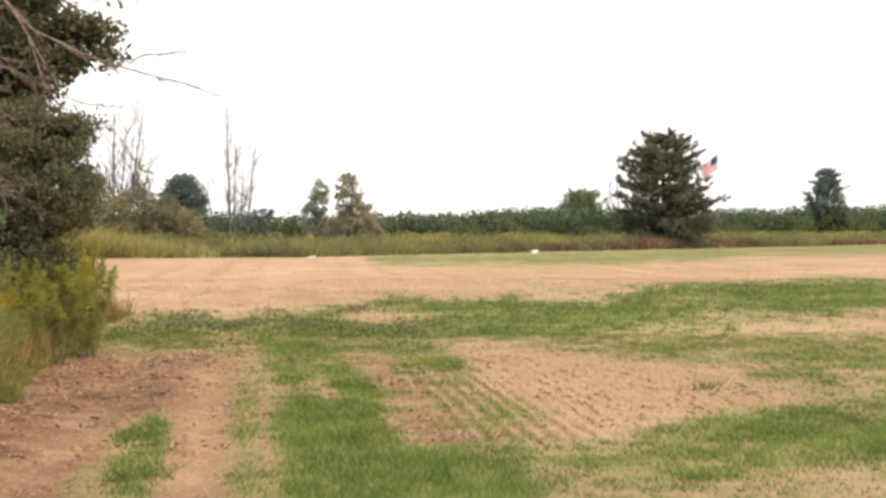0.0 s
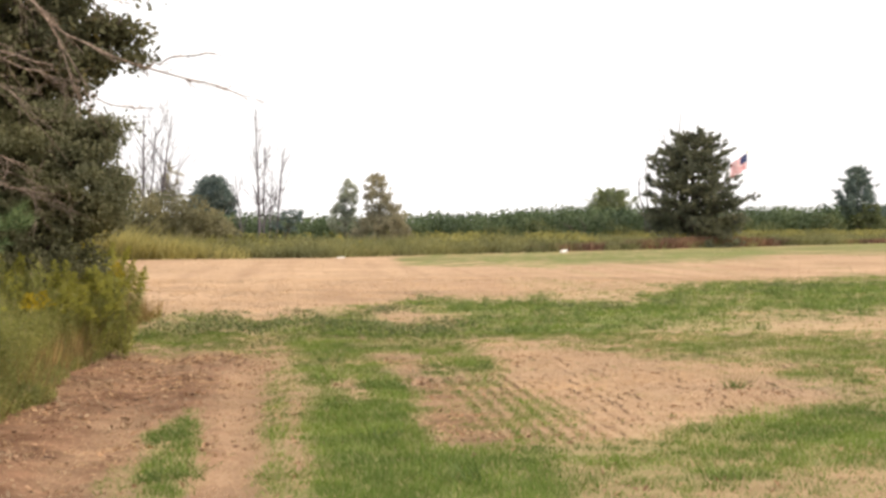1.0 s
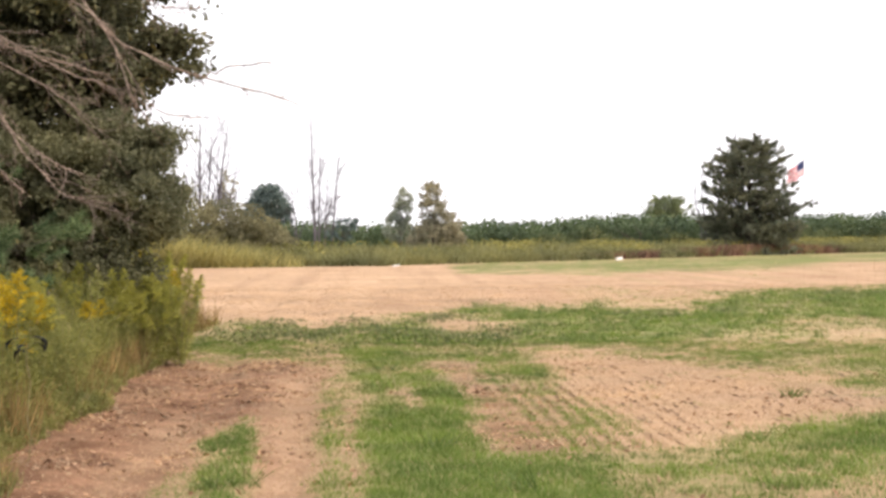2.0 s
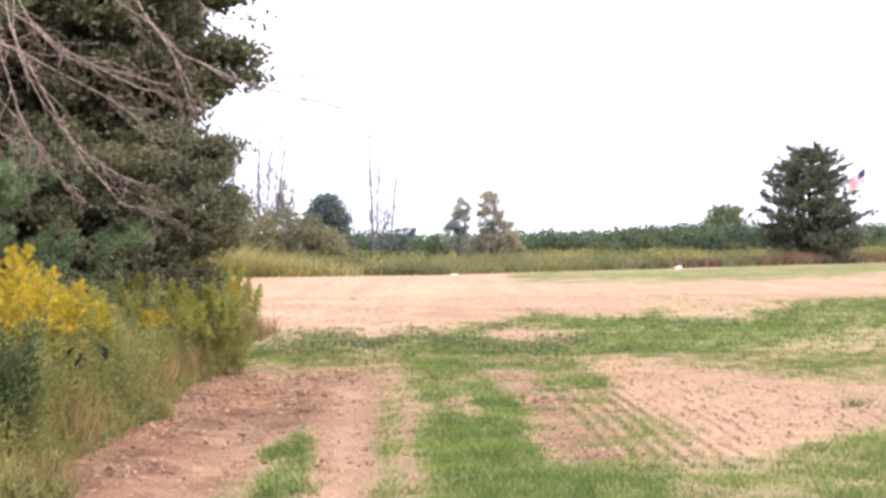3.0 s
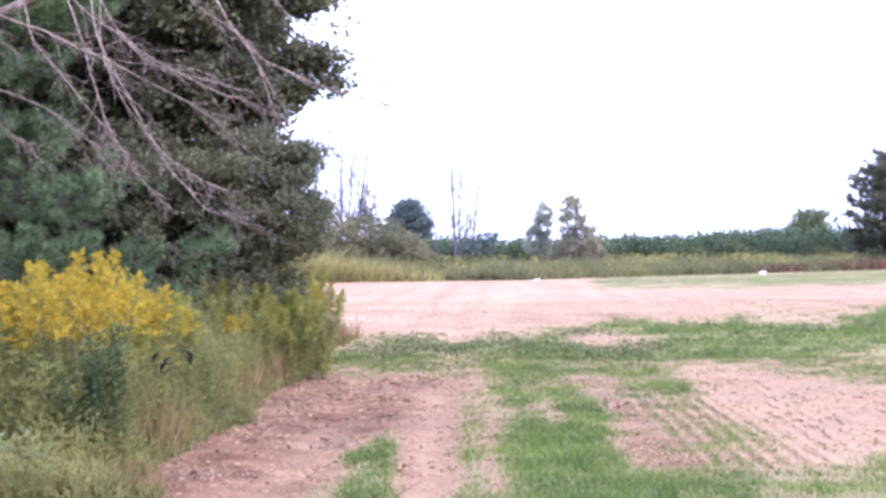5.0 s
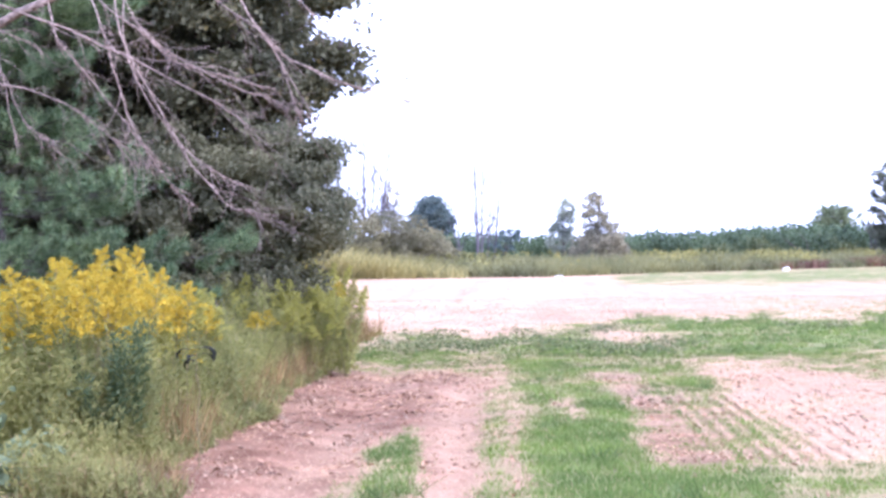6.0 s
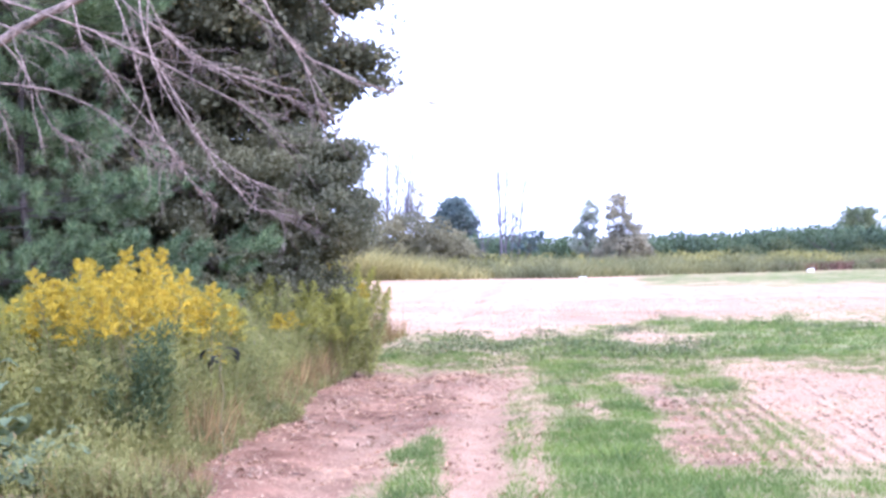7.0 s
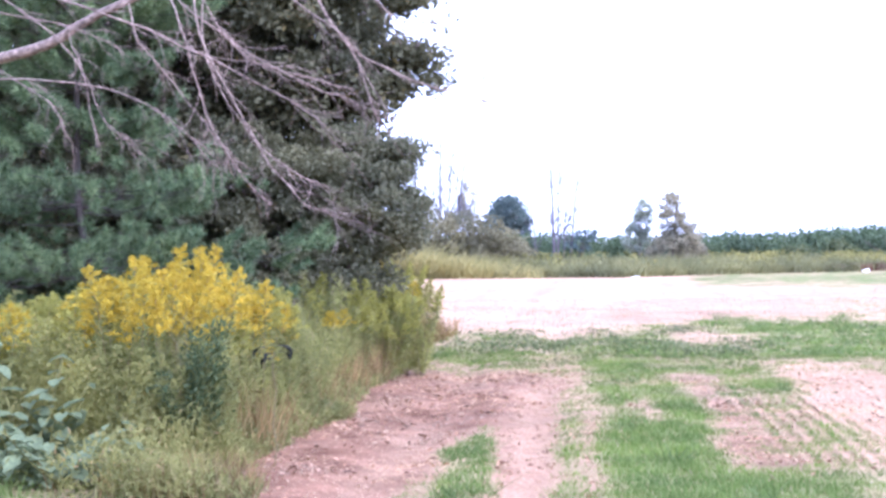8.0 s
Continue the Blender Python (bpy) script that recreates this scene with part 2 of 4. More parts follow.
def sprig(wood, start, way, length, radius, depth, spread=0.6, lift=0.0, kids=3, crook=0.13):
    """A bare branch with side twigs."""
    start, way = Vector(start), Vector(way).normalized()
    pts, d = [start], way.copy()
    n = 5
    for i in range(n):
        d = (d + Vector(rng.normal(size=3) * crook) + Vector((0, 0, lift))).normalized()
        pts.append(pts[-1] + d * length / n)
    wood.tube(pts, taper(radius, radius * 0.35, n + 1), 5 if radius > 0.02 else 3)
    if depth > 0:
        for i in range(kids):
            k = 1 + int(rng.uniform(0.2, 0.99) * (n - 1))
            side = Vector(rng.normal(size=3)).normalized()
            nd = (pts[min(k + 1, n)] - pts[k - 1]).normalized() + side * spread
            sprig(wood, pts[k], nd, length * rng.uniform(0.35, 0.65), radius * 0.55, depth - 1, spread, lift, kids, crook)


# ------------------------------------------------------------ the lie of the land
LAT = np.random.default_rng(11).uniform(size=(128, 128))


def lattice(x, y):
    """Smooth value noise, 0 to 1, of one metre cells."""
    xi, yi = np.floor(x).astype(int), np.floor(y).astype(int)
    fx, fy = x - xi, y - yi
    fx, fy = fx * fx * (3 - 2 * fx), fy * fy * (3 - 2 * fy)
    g = lambda i, j: LAT[(xi + i) % 128, (yi + j) % 128]
    return (g(0, 0) * (1 - fx) + g(1, 0) * fx) * (1 - fy) + (g(0, 1) * (1 - fx) + g(1, 1) * fx) * fy


def fbm(x, y, scale, octaves=4):
    total, amp, norm = 0.0, 1.0, 0.0
    for i in range(octaves):
        total = total + amp * lattice(x / scale + 17 * i, y / scale + 31 * i)
        norm, amp, scale = norm + amp, amp * 0.55, scale / 2.1
    return total / norm


def ease(a, b, v):
    t = np.clip((v - a) / (b - a), 0, 1)
    return t * t * (3 - 2 * t)


def edge_x(y):
    """The thicket's foot beside the lane."""
    return -2.15 - 0.119 * y + (fbm(np.asarray(y, dtype=float) * 1.0, np.asarray(y, dtype=float) * 0 + 5.0, 1.6) - 0.5) * 0.55


def field_end(x):
    """Where the field stops and the rough meadow begins."""
    return 87 + 1.42 * np.maximum(0, np.asarray(x, dtype=float) + 8)


def inside(x, y, ring, soft, wu, wv):
    """How far places lie within a ring of ground points, 0 to 1; edges blur and waver more with distance."""
    yy = np.maximum(y, 2.0)
    u, v = 100 * x / yy + wu, 150 / yy + wv
    r = np.array(ring, dtype=float)
    pu, pv = 100 * r[:, 0] / r[:, 1], 150 / r[:, 1]
    out = np.zeros(x.shape)
    rim = min(1.7, 0.8 * soft + 3.0 * soft * soft)
    near = (u > pu.min() - rim) & (u < pu.max() + rim) & (v > pv.min() - rim) & (v < pv.max() + rim)
    if not near.any():
        return out
    u, v = u[near], v[near]
    dist, odd = np.full(u.shape, 1e9), np.zeros(u.shape, dtype=bool)
    for i in range(len(r)):
        au, av, bu, bv = pu[i - 1], pv[i - 1], pu[i], pv[i]
        du, dv = bu - au, bv - av
        t = np.clip(((u - au) * du + (v - av) * dv) / (du * du + dv * dv + 1e-12), 0, 1)
        dist = np.minimum(dist, (u - au - t * du) ** 2 + (v - av - t * dv) ** 2)
        odd ^= ((av > v) != (bv > v)) & (u < au + (v - av) / (dv if abs(dv) > 1e-9 else 1e-9) * du)
    d = np.sqrt(dist)
    out[near] = ease(-rim, rim, np.where(odd, d, -d))
    return out


def cover(x, y):
    """How green the field is, and how bare of straw, at a place."""
    x, y = np.asarray(x, dtype=float), np.asarray(y, dtype=float)
    wu = (fbm(x + 40, y, 0.7) - 0.5) * 1.3 + (fbm(x, y, 2.6) - 0.5) * 1.2
    wv = (fbm(x + 9, y + 70, 0.8) - 0.5) * 0.5 + (fbm(x + 77, y * 0.5, 2.2) - 0.5) * 0.45
    s = x + 0.12 * y + (fbm(x + 9, y + 70, 0.9) - 0.5) * 0.02 * y
    patchy = fbm(x + 31, y, 1.3)
    g, soil = 0.4 + 0.3 * (patchy - 0.5), np.full(x.shape, 0.1)

    def paint(value, bare, ring, soft=0.45, share=1.0):
        nonlocal g, soil
        m = inside(x, y, ring, soft, wu, wv) * share
        g, soil = g * (1 - m) + value * m, soil * (1 - m) + bare * m

    def strip(value, bare, s0, s1, y0, y1, soft=0.19):
        nonlocal g, soil
        m = ease(s0 - soft, s0 + soft, s) * (1 - ease(s1 - soft, s1 + soft, s)) * (1 - ease(y1 * 0.94, y1 * 1.06, y))
        if y0 > 0:
            m = m * ease(y0 * 0.94, y0 * 1.06, y)
        g, soil = g * (1 - m) + value * m, soil * (1 - m) + bare * m

    # far turf, and the pale dry band before it
    sown = x + 0.095 * y
    streak = 0.5 * ease(0.42, 0.68, fbm(x * 0.45 - y * 0.05, y * 0.16, 1.6)) + 0.6 * ease(0.48, 0.66, fbm(sown * 1.2, y * 0.035, 0.7))
    slant = ease(0.5, 0.72, fbm(sown * 0.9 + 20, y * 0.04, 0.8))
    paint(0.36, 0.1, [(-40, 84), (-40, 200), (200, 400), (95, 190), (16, 88), (3, 66), (-4, 78)], 0.2)
    paint(0.02 + 0.2 * slant * ease(-0.5, 3.0, x), 0.04 + 0.36 * streak, [(-21.3, 88), (-4.2, 88), (-2.6, 73), (2.7, 67.5), (10.4, 73.1), (16.7, 89.6), (28.5, 97.5), (40, 110), (30, 60), (14.4, 49.3), (8.5, 43.9), (6.2, 43.9),
          (4.6, 39.2), (2.8, 30.5), (1.4, 34.5), (0.2, 35.7), (-1, 34.8), (-1.6, 33.2), (-2.75, 30.5), (-3.5, 28.1), (-5, 30), (-6.2, 26.3), (-8, 30)], 0.22)
    paint(0.7, 0.0, [(-4.1, 86), (11.8, 110), (56, 191), (70, 200), (40, 115), (30.6, 104.5), (17.1, 91.4), (12, 75.7), (2.7, 67.5), (-3, 69.7)], 0.2)
    paint(0.4, 0.1, [(0.9, 47), (2.2, 52), (5.5, 42), (4.6, 37.5), (2.9, 31), (2.0, 33.5)], 0.4, 0.55)
    # the olive green over the lane's end and the green belt with its dry gap
    paint(0.34, 0.25, [(-5.6, 21.5), (-5.6, 25.5), (-1.0, 25), (-1.0, 20), (-2.2, 19.6)], 0.4)
    paint(0.68 + 0.3 * (patchy - 0.5), 0.0, [(-1.6, 32.5), (-1, 34.8), (1.4, 34.5), (2.8, 30.5), (4.6, 39.2), (6.4, 43.9), (8.5, 43.9), (14.4, 49.3), (24, 60), (20, 42), (8.7, 29.8), (4.7, 26.6), (2.3, 24.6), (1.25, 22), (-0.2, 22), (-1.6, 20.9), (-1.9, 18), (-2.4, 22.5), (-1.2, 23.7)], 0.4)
    paint(0.5 + 0.4 * (patchy - 0.5), 0.12, [(-5.0, 24.4), (-4.8, 29.1), (-3.5, 27.8), (-2.5, 29.8), (-1.4, 28.3), (-1.2, 23.5), (-2.3, 21.9), (-4.3, 21.6)], 0.4)
    paint(0.12, 0.3, [(-1.75, 32.5), (-0.9, 30.7), (-0.1, 28.3), (-0.2, 24.4), (-1.25, 24.8)], 0.35, 0.85)
    # a dry streak, the second green strip and the dry corner beyond
    paint(0.24, 0.05, [(2.3, 24.8), (4.7, 26.6), (8.9, 30.3), (14, 33), (10, 22), (6.4, 22), (4.2, 22.3), (2.8, 22.7)], 0.45)
    paint(0.46 + 0.3 * (patchy - 0.5), 0.05, [(1.3, 21.9), (2.2, 23.1), (3.5, 23.7), (4.2, 22), (6.3, 21.6), (10, 21.6), (7, 16.7), (4.9, 16.7), (3.35, 15.4), (3.2, 17.5), (2.8, 19.7), (1.7, 19.8)], 0.5)
    paint(0.3, 0.1, [(3.8, 17.9), (5.2, 17.9), (8, 18), (6.5, 14.8), (4.3, 14.6), (3.35, 14.3), (3.3, 15.4)], 0.5, 0.8)
    # the large tan patch with its worked rows, browner on its near side
    brown = 1 - ease(1.7, 2.7, s)
    rows = 0.5 + 0.5 * np.cos((x + 0.095 * y - 1.77) * 2 * np.pi / 0.15)
    tan = inside(x, y, [(0.5, 22.3), (1.35, 22.5), (2.3, 18.7), (3.2, 17.5), (3.2, 14.6), (2.2, 13.4), (1.6, 12.1), (1.05, 11.6), (0.55, 11.5), (0.05, 11.3), (-0.2, 11.7), (-0.45, 13.3), (-0.75, 16.5), (-1.15, 19.5), (-0.85, 19.9), (-0.4, 17.5), (0.1, 16.5), (0.3, 18), (0.05, 21.2)], 0.45, wu, wv)
    # green below the patch, lush beside the lane, then dry again
    paint(0.76 + 0.2 * (patchy - 0.5) - 0.1 * ease(0.8, 2.0, x) - 0.08 * ease(13, 19, y), 0.05, [(-2.3, 21.4), (-0.65, 22.5), (-1.0, 20.5), (-1.15, 18.7), (-0.8, 15.9), (-0.45, 13.1), (-0.15, 11.2), (0.45, 11.2), (1.0, 11.1), (1.68, 12.1), (2.3, 13.5), (3.2, 14.4), (4.7, 16.2), (6, 16),
          (4, 10.4), (3.05, 10.4), (2.1, 10.1), (1.55, 9.8), (1.1, 10), (0.6, 10.3), (0.35, 8.0), (-0.85, 8.0), (-1.1, 11.4), (-1.4, 14.9)], 0.7)
    paint(0.42 + 0.5 * (patchy - 0.5), 0.15, [(-0.7, 22.4), (0.5, 22.3), (0.5, 17.0), (0.1, 16.3), (-0.5, 17.3), (-0.95, 20)], 0.5)
    g = g * (1 - tan) + tan * (0.05 + 0.16 * ease(0.4, 0.7, patchy) * (1 - 0.7 * brown) + 0.08 * brown)
    soil = soil * (1 - tan) + tan * (0.2 + 0.55 * brown)
    paint(0.36, 0.2, [(0.6, 9.9), (1.1, 10), (1.55, 9.7), (2.1, 10), (3.05, 10.4), (4, 10.5), (3, 7), (0.4, 7)], 0.5)
    drilled = ease(1.5, 1.75, s) * (1 - ease(2.25, 2.6, s)) * ease(11.2, 12.2, y) * (1 - ease(17.5, 21.5, y))
    worn = ease(0.3, 0.6, fbm(x * 1.6 + 7, y * 0.12, 0.7))
    faint = tan * ease(2.2, 2.7, s)
    rowgreen = drilled * (0.06 + rows ** 4 * 0.42 * (0.3 + 0.8 * worn)) + faint * rows ** 3 * 0.1 * ease(0.42, 0.6, fbm(x * 2, y * 0.12, 0.8))
    soil = soil + (drilled * 1.0 + faint * 0.4 * ease(0.45, 0.7, fbm(x * 2.5 + 3, y * 0.1, 0.7))) * (rows - 0.4)
    # lane of bare soil along the thicket, with its green strips
    strip(0.04, 0.92, -3.2, -0.1, 0, 20.0)
    strip(0.05, 0.5, -0.5, -0.08, 0, 19.0)
    strip(0.03, 0.7, -1.5, -1.1, 0, 15.0)
    strip(0.56, 0.3, -0.08, 0.13, 0, 15.6, 0.12)
    strip(0.14, 0.6, 0.12, 0.24, 0, 15.2, 0.06)
    strip(0.7, 0.1, 0.26, 1.15, 0, 9.0)
    strip(0.3, 0.1, 1.4, 40, 0, 8.4, 0.5)
    paint(0.8, 0.0, [(-1.33, 13.9), (-0.76, 15.4), (-0.44, 12.3), (0.05, 9.2), (0.35, 7.5), (-0.8, 7.5)], 0.9, 0.9)
    paint(0.1, 0.4, [(-1.62, 17.9), (-1.2, 17.2), (-0.93, 14.6), (-1.12, 14.7)], 0.35, 0.8)
    paint(0.75, 0.1, [(-2.41, 12.2), (-2.37, 14.1), (-1.9, 11.4), (-1.68, 9.8), (-1.65, 9.1), (-1.86, 9.1), (-2.18, 10.8)], 0.3)
    paint(0.45, 0.4, [(-2.3, 9.8), (-2.28, 11.1), (-1.84, 9.2), (-2.04, 9.1)], 0.4)
    strip(0.45, 0.3, -300, -2.5, 0, 30.0)
    thin = 0.5 * ease(0.28, 0.72, fbm(x + 5, y + 3, 0.45)) + 0.5 * ease(0.3, 0.7, fbm(x + 25, y * 0.6 + 3, 1.1))
    g = g * (0.66 + 0.72 * thin) + 0.1 * ease(0.42, 0.75, fbm(x + 60, y, 0.9)) * ease(0.3, 0.9, s) * (1 - ease(24, 30, y)) + rowgreen
    soil = soil * (0.82 + 0.4 * ease(0.3, 0.7, fbm(x + 80, y * 0.8, 0.5)))
    return np.clip(g, 0, 1), np.clip(soil, 0, 1)


def height(x, y):
    """Gentle swells, two wheel ruts and clods."""
    x, y = np.asarray(x, dtype=float), np.asarray(y, dtype=float)
    near = 1 - ease(40, 90, np.hypot(x, y))
    z = (fbm(x, y, 6.0) - 0.5) * 0.10 * near + (fbm(x + 3, y, 0.45, 3) - 0.5) * 0.014 * near
    s = x + 0.12 * y
    for c in (-0.25, -1.3):
        z = z - 0.05 * np.exp(-((s - c) / 0.22) ** 2) * near
    return z


def ground_sheet():
    inner = np.concatenate([np.arange(-11, -0.6, 0.1), np.arange(-0.6, 4, 0.032), np.arange(4, 11.01, 0.12)])
    out = 11 * 1.09 ** np.arange(1, 66)
    xs = np.concatenate([-out[::-1], inner, out])
    near = np.arange(4, 34, 0.13)
    far = 34 * 1.02 ** np.arange(0, 120)
    far = np.concatenate([far, far[-1] * 1.25 ** np.arange(1, 9)])
    back = 4 - 3 * 1.35 ** np.arange(0, 22)
    ys = np.concatenate([back[::-1], near, far])
    gx, gy = np.meshgrid(xs, ys)
    gz = height(gx, gy)
    nx, ny = len(xs), len(ys)
    idx = np.arange(nx * ny).reshape(ny, nx)
    quads = np.stack([idx[:-1, :-1], idx[:-1, 1:], idx[1:, 1:], idx[1:, :-1]], -1).reshape(-1, 4)
    me = bpy.data.meshes.new("ground")
    co = np.stack([gx, gy, gz], -1).reshape(-1, 3).astype(np.float32)
    me.vertices.add(len(co))
    me.vertices.foreach_set("co", co.ravel())
    me.loops.add(quads.size)
    me.loops.foreach_set("vertex_index", quads.ravel().astype(np.int32))
    me.polygons.add(len(quads))
    me.polygons.foreach_set("loop_start", np.arange(0, quads.size, 4, dtype=np.int32))
    me.polygons.foreach_set("loop_total", np.full(len(quads), 4, dtype=np.int32))
    me.polygons.foreach_set("use_smooth", np.ones(len(quads), dtype=bool))
    me.update(calc_edges=True)
    g, soil = cover(gx, gy)
    for key, val in (("green", ease(0.03, 0.85, g)), ("soil", soil)):
        me.attributes.new(key, "FLOAT", "POINT").data.foreach_set("value", val.ravel().astype(np.float32))
    me.materials.append(M_GROUND)
    return tagged(new("ground", me), "dry stubble field with green strips and bare soil", "field", kind="structure")


ground_sheet()


def on_ground(x, y):
    return np.stack([x, y, height(x, y)], 1)


# ------------------------------------------------------------ grass and straw on the field
def scatter(n, y0, y1):
    """Places over the field between two distances, as far as the view reaches sideways."""
    y = np.sqrt(rng.uniform(y0 ** 2, y1 ** 2, n))
    x = y * rng.uniform(-0.52, 0.31, n)
    keep = (x > edge_x(y) - np.where(y < 13, 3.0, 0.3)) | (y > 40)
    return x[keep], y[keep]


def tufts(x, y, per, spread, h, w, lean):
    n = len(x)
    px = np.repeat(x, per) + rng.normal(size=n * per) * spread
    py = np.repeat(y, per) + rng.normal(size=n * per) * spread
    hh = np.repeat(h, per) * rng.uniform(0.5, 1.15, n * per)
    return blades(on_ground(px, py) - np.array([0, 0, 0.005]), hh, w, lean)


def field_cover():
    green, dry = [], []
    for n, y0, y1, per, w, hk in ((62000, 7.5, 24, 7, 0.0085, 0.95), (42000, 24, 50, 6, 0.019, 1.0), (22000, 50, 150, 5, 0.05, 1.0)):
        x, y = scatter(n, y0, y1)
        g, soil = cover(x, y)
        keep = (rng.uniform(size=len(x)) < ease(0.12, 0.8, g)) & (y < np.minimum(field_end(x), 62))
        size = 0.028 + 0.045 * g * (0.5 + fbm(x, y, 1.1))
        green.append(tufts(x[keep], y[keep], per, 0.03 * hk + w, size[keep] * hk, w, 0.5))
        keep = (rng.uniform(size=len(x)) < (1 - g) * (1 - 0.75 * soil) * 0.8) & (y < field_end(x))
        dry.append(tufts(x[keep], y[keep], per - 2, 0.05 * hk + w, np.full(keep.sum(), 0.035 * hk), w * 0.8, 1.6))
    # round the standing place and behind it
    x, y = rng.uniform(-7, 7, 9000), rng.uniform(-7, 7.6, 9000)
    g, soil = cover(x, y)
    keep = (rng.uniform(size=len(x)) < g ** 1.15) & (g > 0.07)
    green.append(tufts(x[keep], y[keep], 6, 0.04, 0.04 + 0.08 * g[keep], 0.009, 0.5))
    keep = rng.uniform(size=len(x)) < (1 - g) * (1 - 0.75 * soil) * 0.8
    dry.append(tufts(x[keep], y[keep], 6, 0.06, np.full(keep.sum(), 0.05), 0.008, 1.1))
    tagged(place("field_grass", face_mesh("field_grass", np.concatenate(green), 3, M_GRASS)), "short bright green grass growing in strips on the field", "grass", kind="stuff")
    tagged(place("straw_stubble", face_mesh("straw_stubble", np.concatenate(dry), 3, M_STRAW)), "pale dry straw stubble lying over the field", "straw", kind="stuff")


field_cover()


def tussocks():
    """Coarse darker tufts standing out of the grass strips."""
    x, y = scatter(3600, 8, 44)
    g, soil = cover(x, y)
    keep = (rng.uniform(size=len(x)) < 0.2 * ease(0.3, 0.7, g) + 0.004 * (y < 26)) & (soil < 0.75)
    x, y = x[keep], y[keep]
    size = rng.uniform(0.5, 1.3, len(x)) * (1 + y * 0.02)
    per = 46
    px = np.repeat(x, per) + rng.normal(size=len(x) * per) * np.repeat(size, per) * 0.055
    py = np.repeat(y, per) + rng.normal(size=len(x) * per) * np.repeat(size, per) * 0.055
    b = blades(on_ground(px, py), np.repeat(size, per) * rng.uniform(0.05, 0.14, len(px)), 0.011, 0.7)
    tagged(place("grass_tussocks", face_mesh("grass_tussocks", b, 3, M_TUSSOCK)), "coarse dark green tufts dotted over the grass strips", "grass", kind="stuff")


tussocks()


def weed_belt():
    """Taller dark weeds along the foot of the dry band."""
    x, y = scatter(26000, 21.5, 47)
    low = 28.3 + 5.4 * ease(-2.0, -1.1, x) - 1.8 * ease(1, 2.6, x) + 7.5 * ease(2.9, 5.6, x) + 4.5 * ease(5.6, 9, x)
    dens = np.exp(-((y - low * 0.95) / (low * 0.05)) ** 2) * ease(0.42, 0.62, fbm(x + 20, y, 1.6))
    dens = dens * (0.12 + 0.14 * (1 - ease(0.0, 4.0, x)))
    dens = dens + 0.22 * np.exp(-((y - 25.0) / 2.4) ** 2) * (1 - ease(-1.2, 0.6, x)) * ease(-5.4, -4.2, x) * ease(0.4, 0.6, fbm(x, y + 8, 1.2))
    keep = rng.uniform(size=len(x)) < dens
    x, y = np.repeat(x[keep], 28), np.repeat(y[keep], 28)
    p = on_ground(x + rng.normal(size=len(x)) * 0.15, y + rng.normal(size=len(x)) * 0.15)
    p[:, 2] += rng.uniform(0, 0.1, len(x))
    ax = random_dirs(len(x))
    ax[:, 2] = np.abs(ax[:, 2]) + 0.2
    q = leaves(p, unit(ax), rng.uniform(0.035, 0.08, len(x)), 0.026)
    tagged(place("weed_belt", face_mesh("weed_belt", q, 4, M_BELT)), "low dark green broad-leaved weeds in a ragged belt", "weeds", kind="stuff")


weed_belt()


def lane_litter():
    """Clods and straw crumbs on the bare lane."""
    x, y = scatter(130000, 7.5, 21)
    g, soil = cover(x, y)
    keep = rng.uniform(size=len(x)) < soil * (1 - g) * (0.06 + 0.5 * ease(0.52, 0.72, fbm(x, y, 0.6)))
    x, y = x[keep], y[keep]
    ax = random_dirs(len(x))
    ax[:, 2] = np.abs(ax[:, 2]) * 0.35
    q = leaves(on_ground(x, y) + np.array([0, 0, 0.006]), unit(ax), rng.uniform(0.015, 0.075, len(x)), rng.uniform(0.008, 0.028, len(x)), 0.4)
    pick = rng.uniform(size=len(x)) < 0.58
    tagged(place("soil_clods", face_mesh("soil_clods", q[pick], 4, M_CLOD)), "reddish brown soil crumbs on the bare lane", "soil", kind="stuff")
    pick2 = rng.choice(np.flatnonzero(soil[keep] > 0.7), 150, replace=False)
    ax = random_dirs(150)
    ax[:, 2] = 0.05
    chunk = leaves(on_ground(x[pick2], y[pick2]) + np.array([0, 0, 0.01]), unit(ax), rng.uniform(0.04, 0.13, 150), rng.uniform(0.01, 0.03, 150), 0.3)
    tagged(place("dark_debris", face_mesh("dark_debris", chunk, 4, M_DEBRIS)), "dark rotted stalks and clods on the lane", "debris", kind="stuff")
    tagged(place("lane_straw", face_mesh("lane_straw", q[~pick], 4, M_STRAW)), "scattered pale straw bits on the lane", "straw", kind="stuff")


lane_litter()


def row_residue():
    """Dark stalk bits lying along the worked rows of the dry patch."""
    n = 1500
    k = rng.integers(0, 32, n)
    y = rng.uniform(11.5, 19.5, n)
    x = 1.77 + k * 0.15 - 0.095 * y + rng.normal(size=n) * 0.02
    g, soil = cover(x, y)
    s = x + 0.12 * y
    keep = (g < 0.4) & (s > 1.6) & (x < 5.5) & (fbm(x * 3, y * 0.35, 0.7) > 0.54)
    x, y = x[keep], y[keep]
    ax = np.stack([-0.095 + rng.normal(size=len(x)) * 0.1, np.ones(len(x)), np.full(len(x), 0.02)], 1)
    q = leaves(on_ground(x, y) + np.array([0, 0, 0.012]), unit(ax), rng.uniform(0.05, 0.3, len(x)), rng.uniform(0.006, 0.014, len(x)), 0.5)
    tagged(place("row_residue", face_mesh("row_residue", q, 4, M_DEBRIS)), "dark rotted stalk pieces along the worked rows", "debris", kind="stuff")


row_residue()

# ------------------------------------------------------------ far meadow and hedge


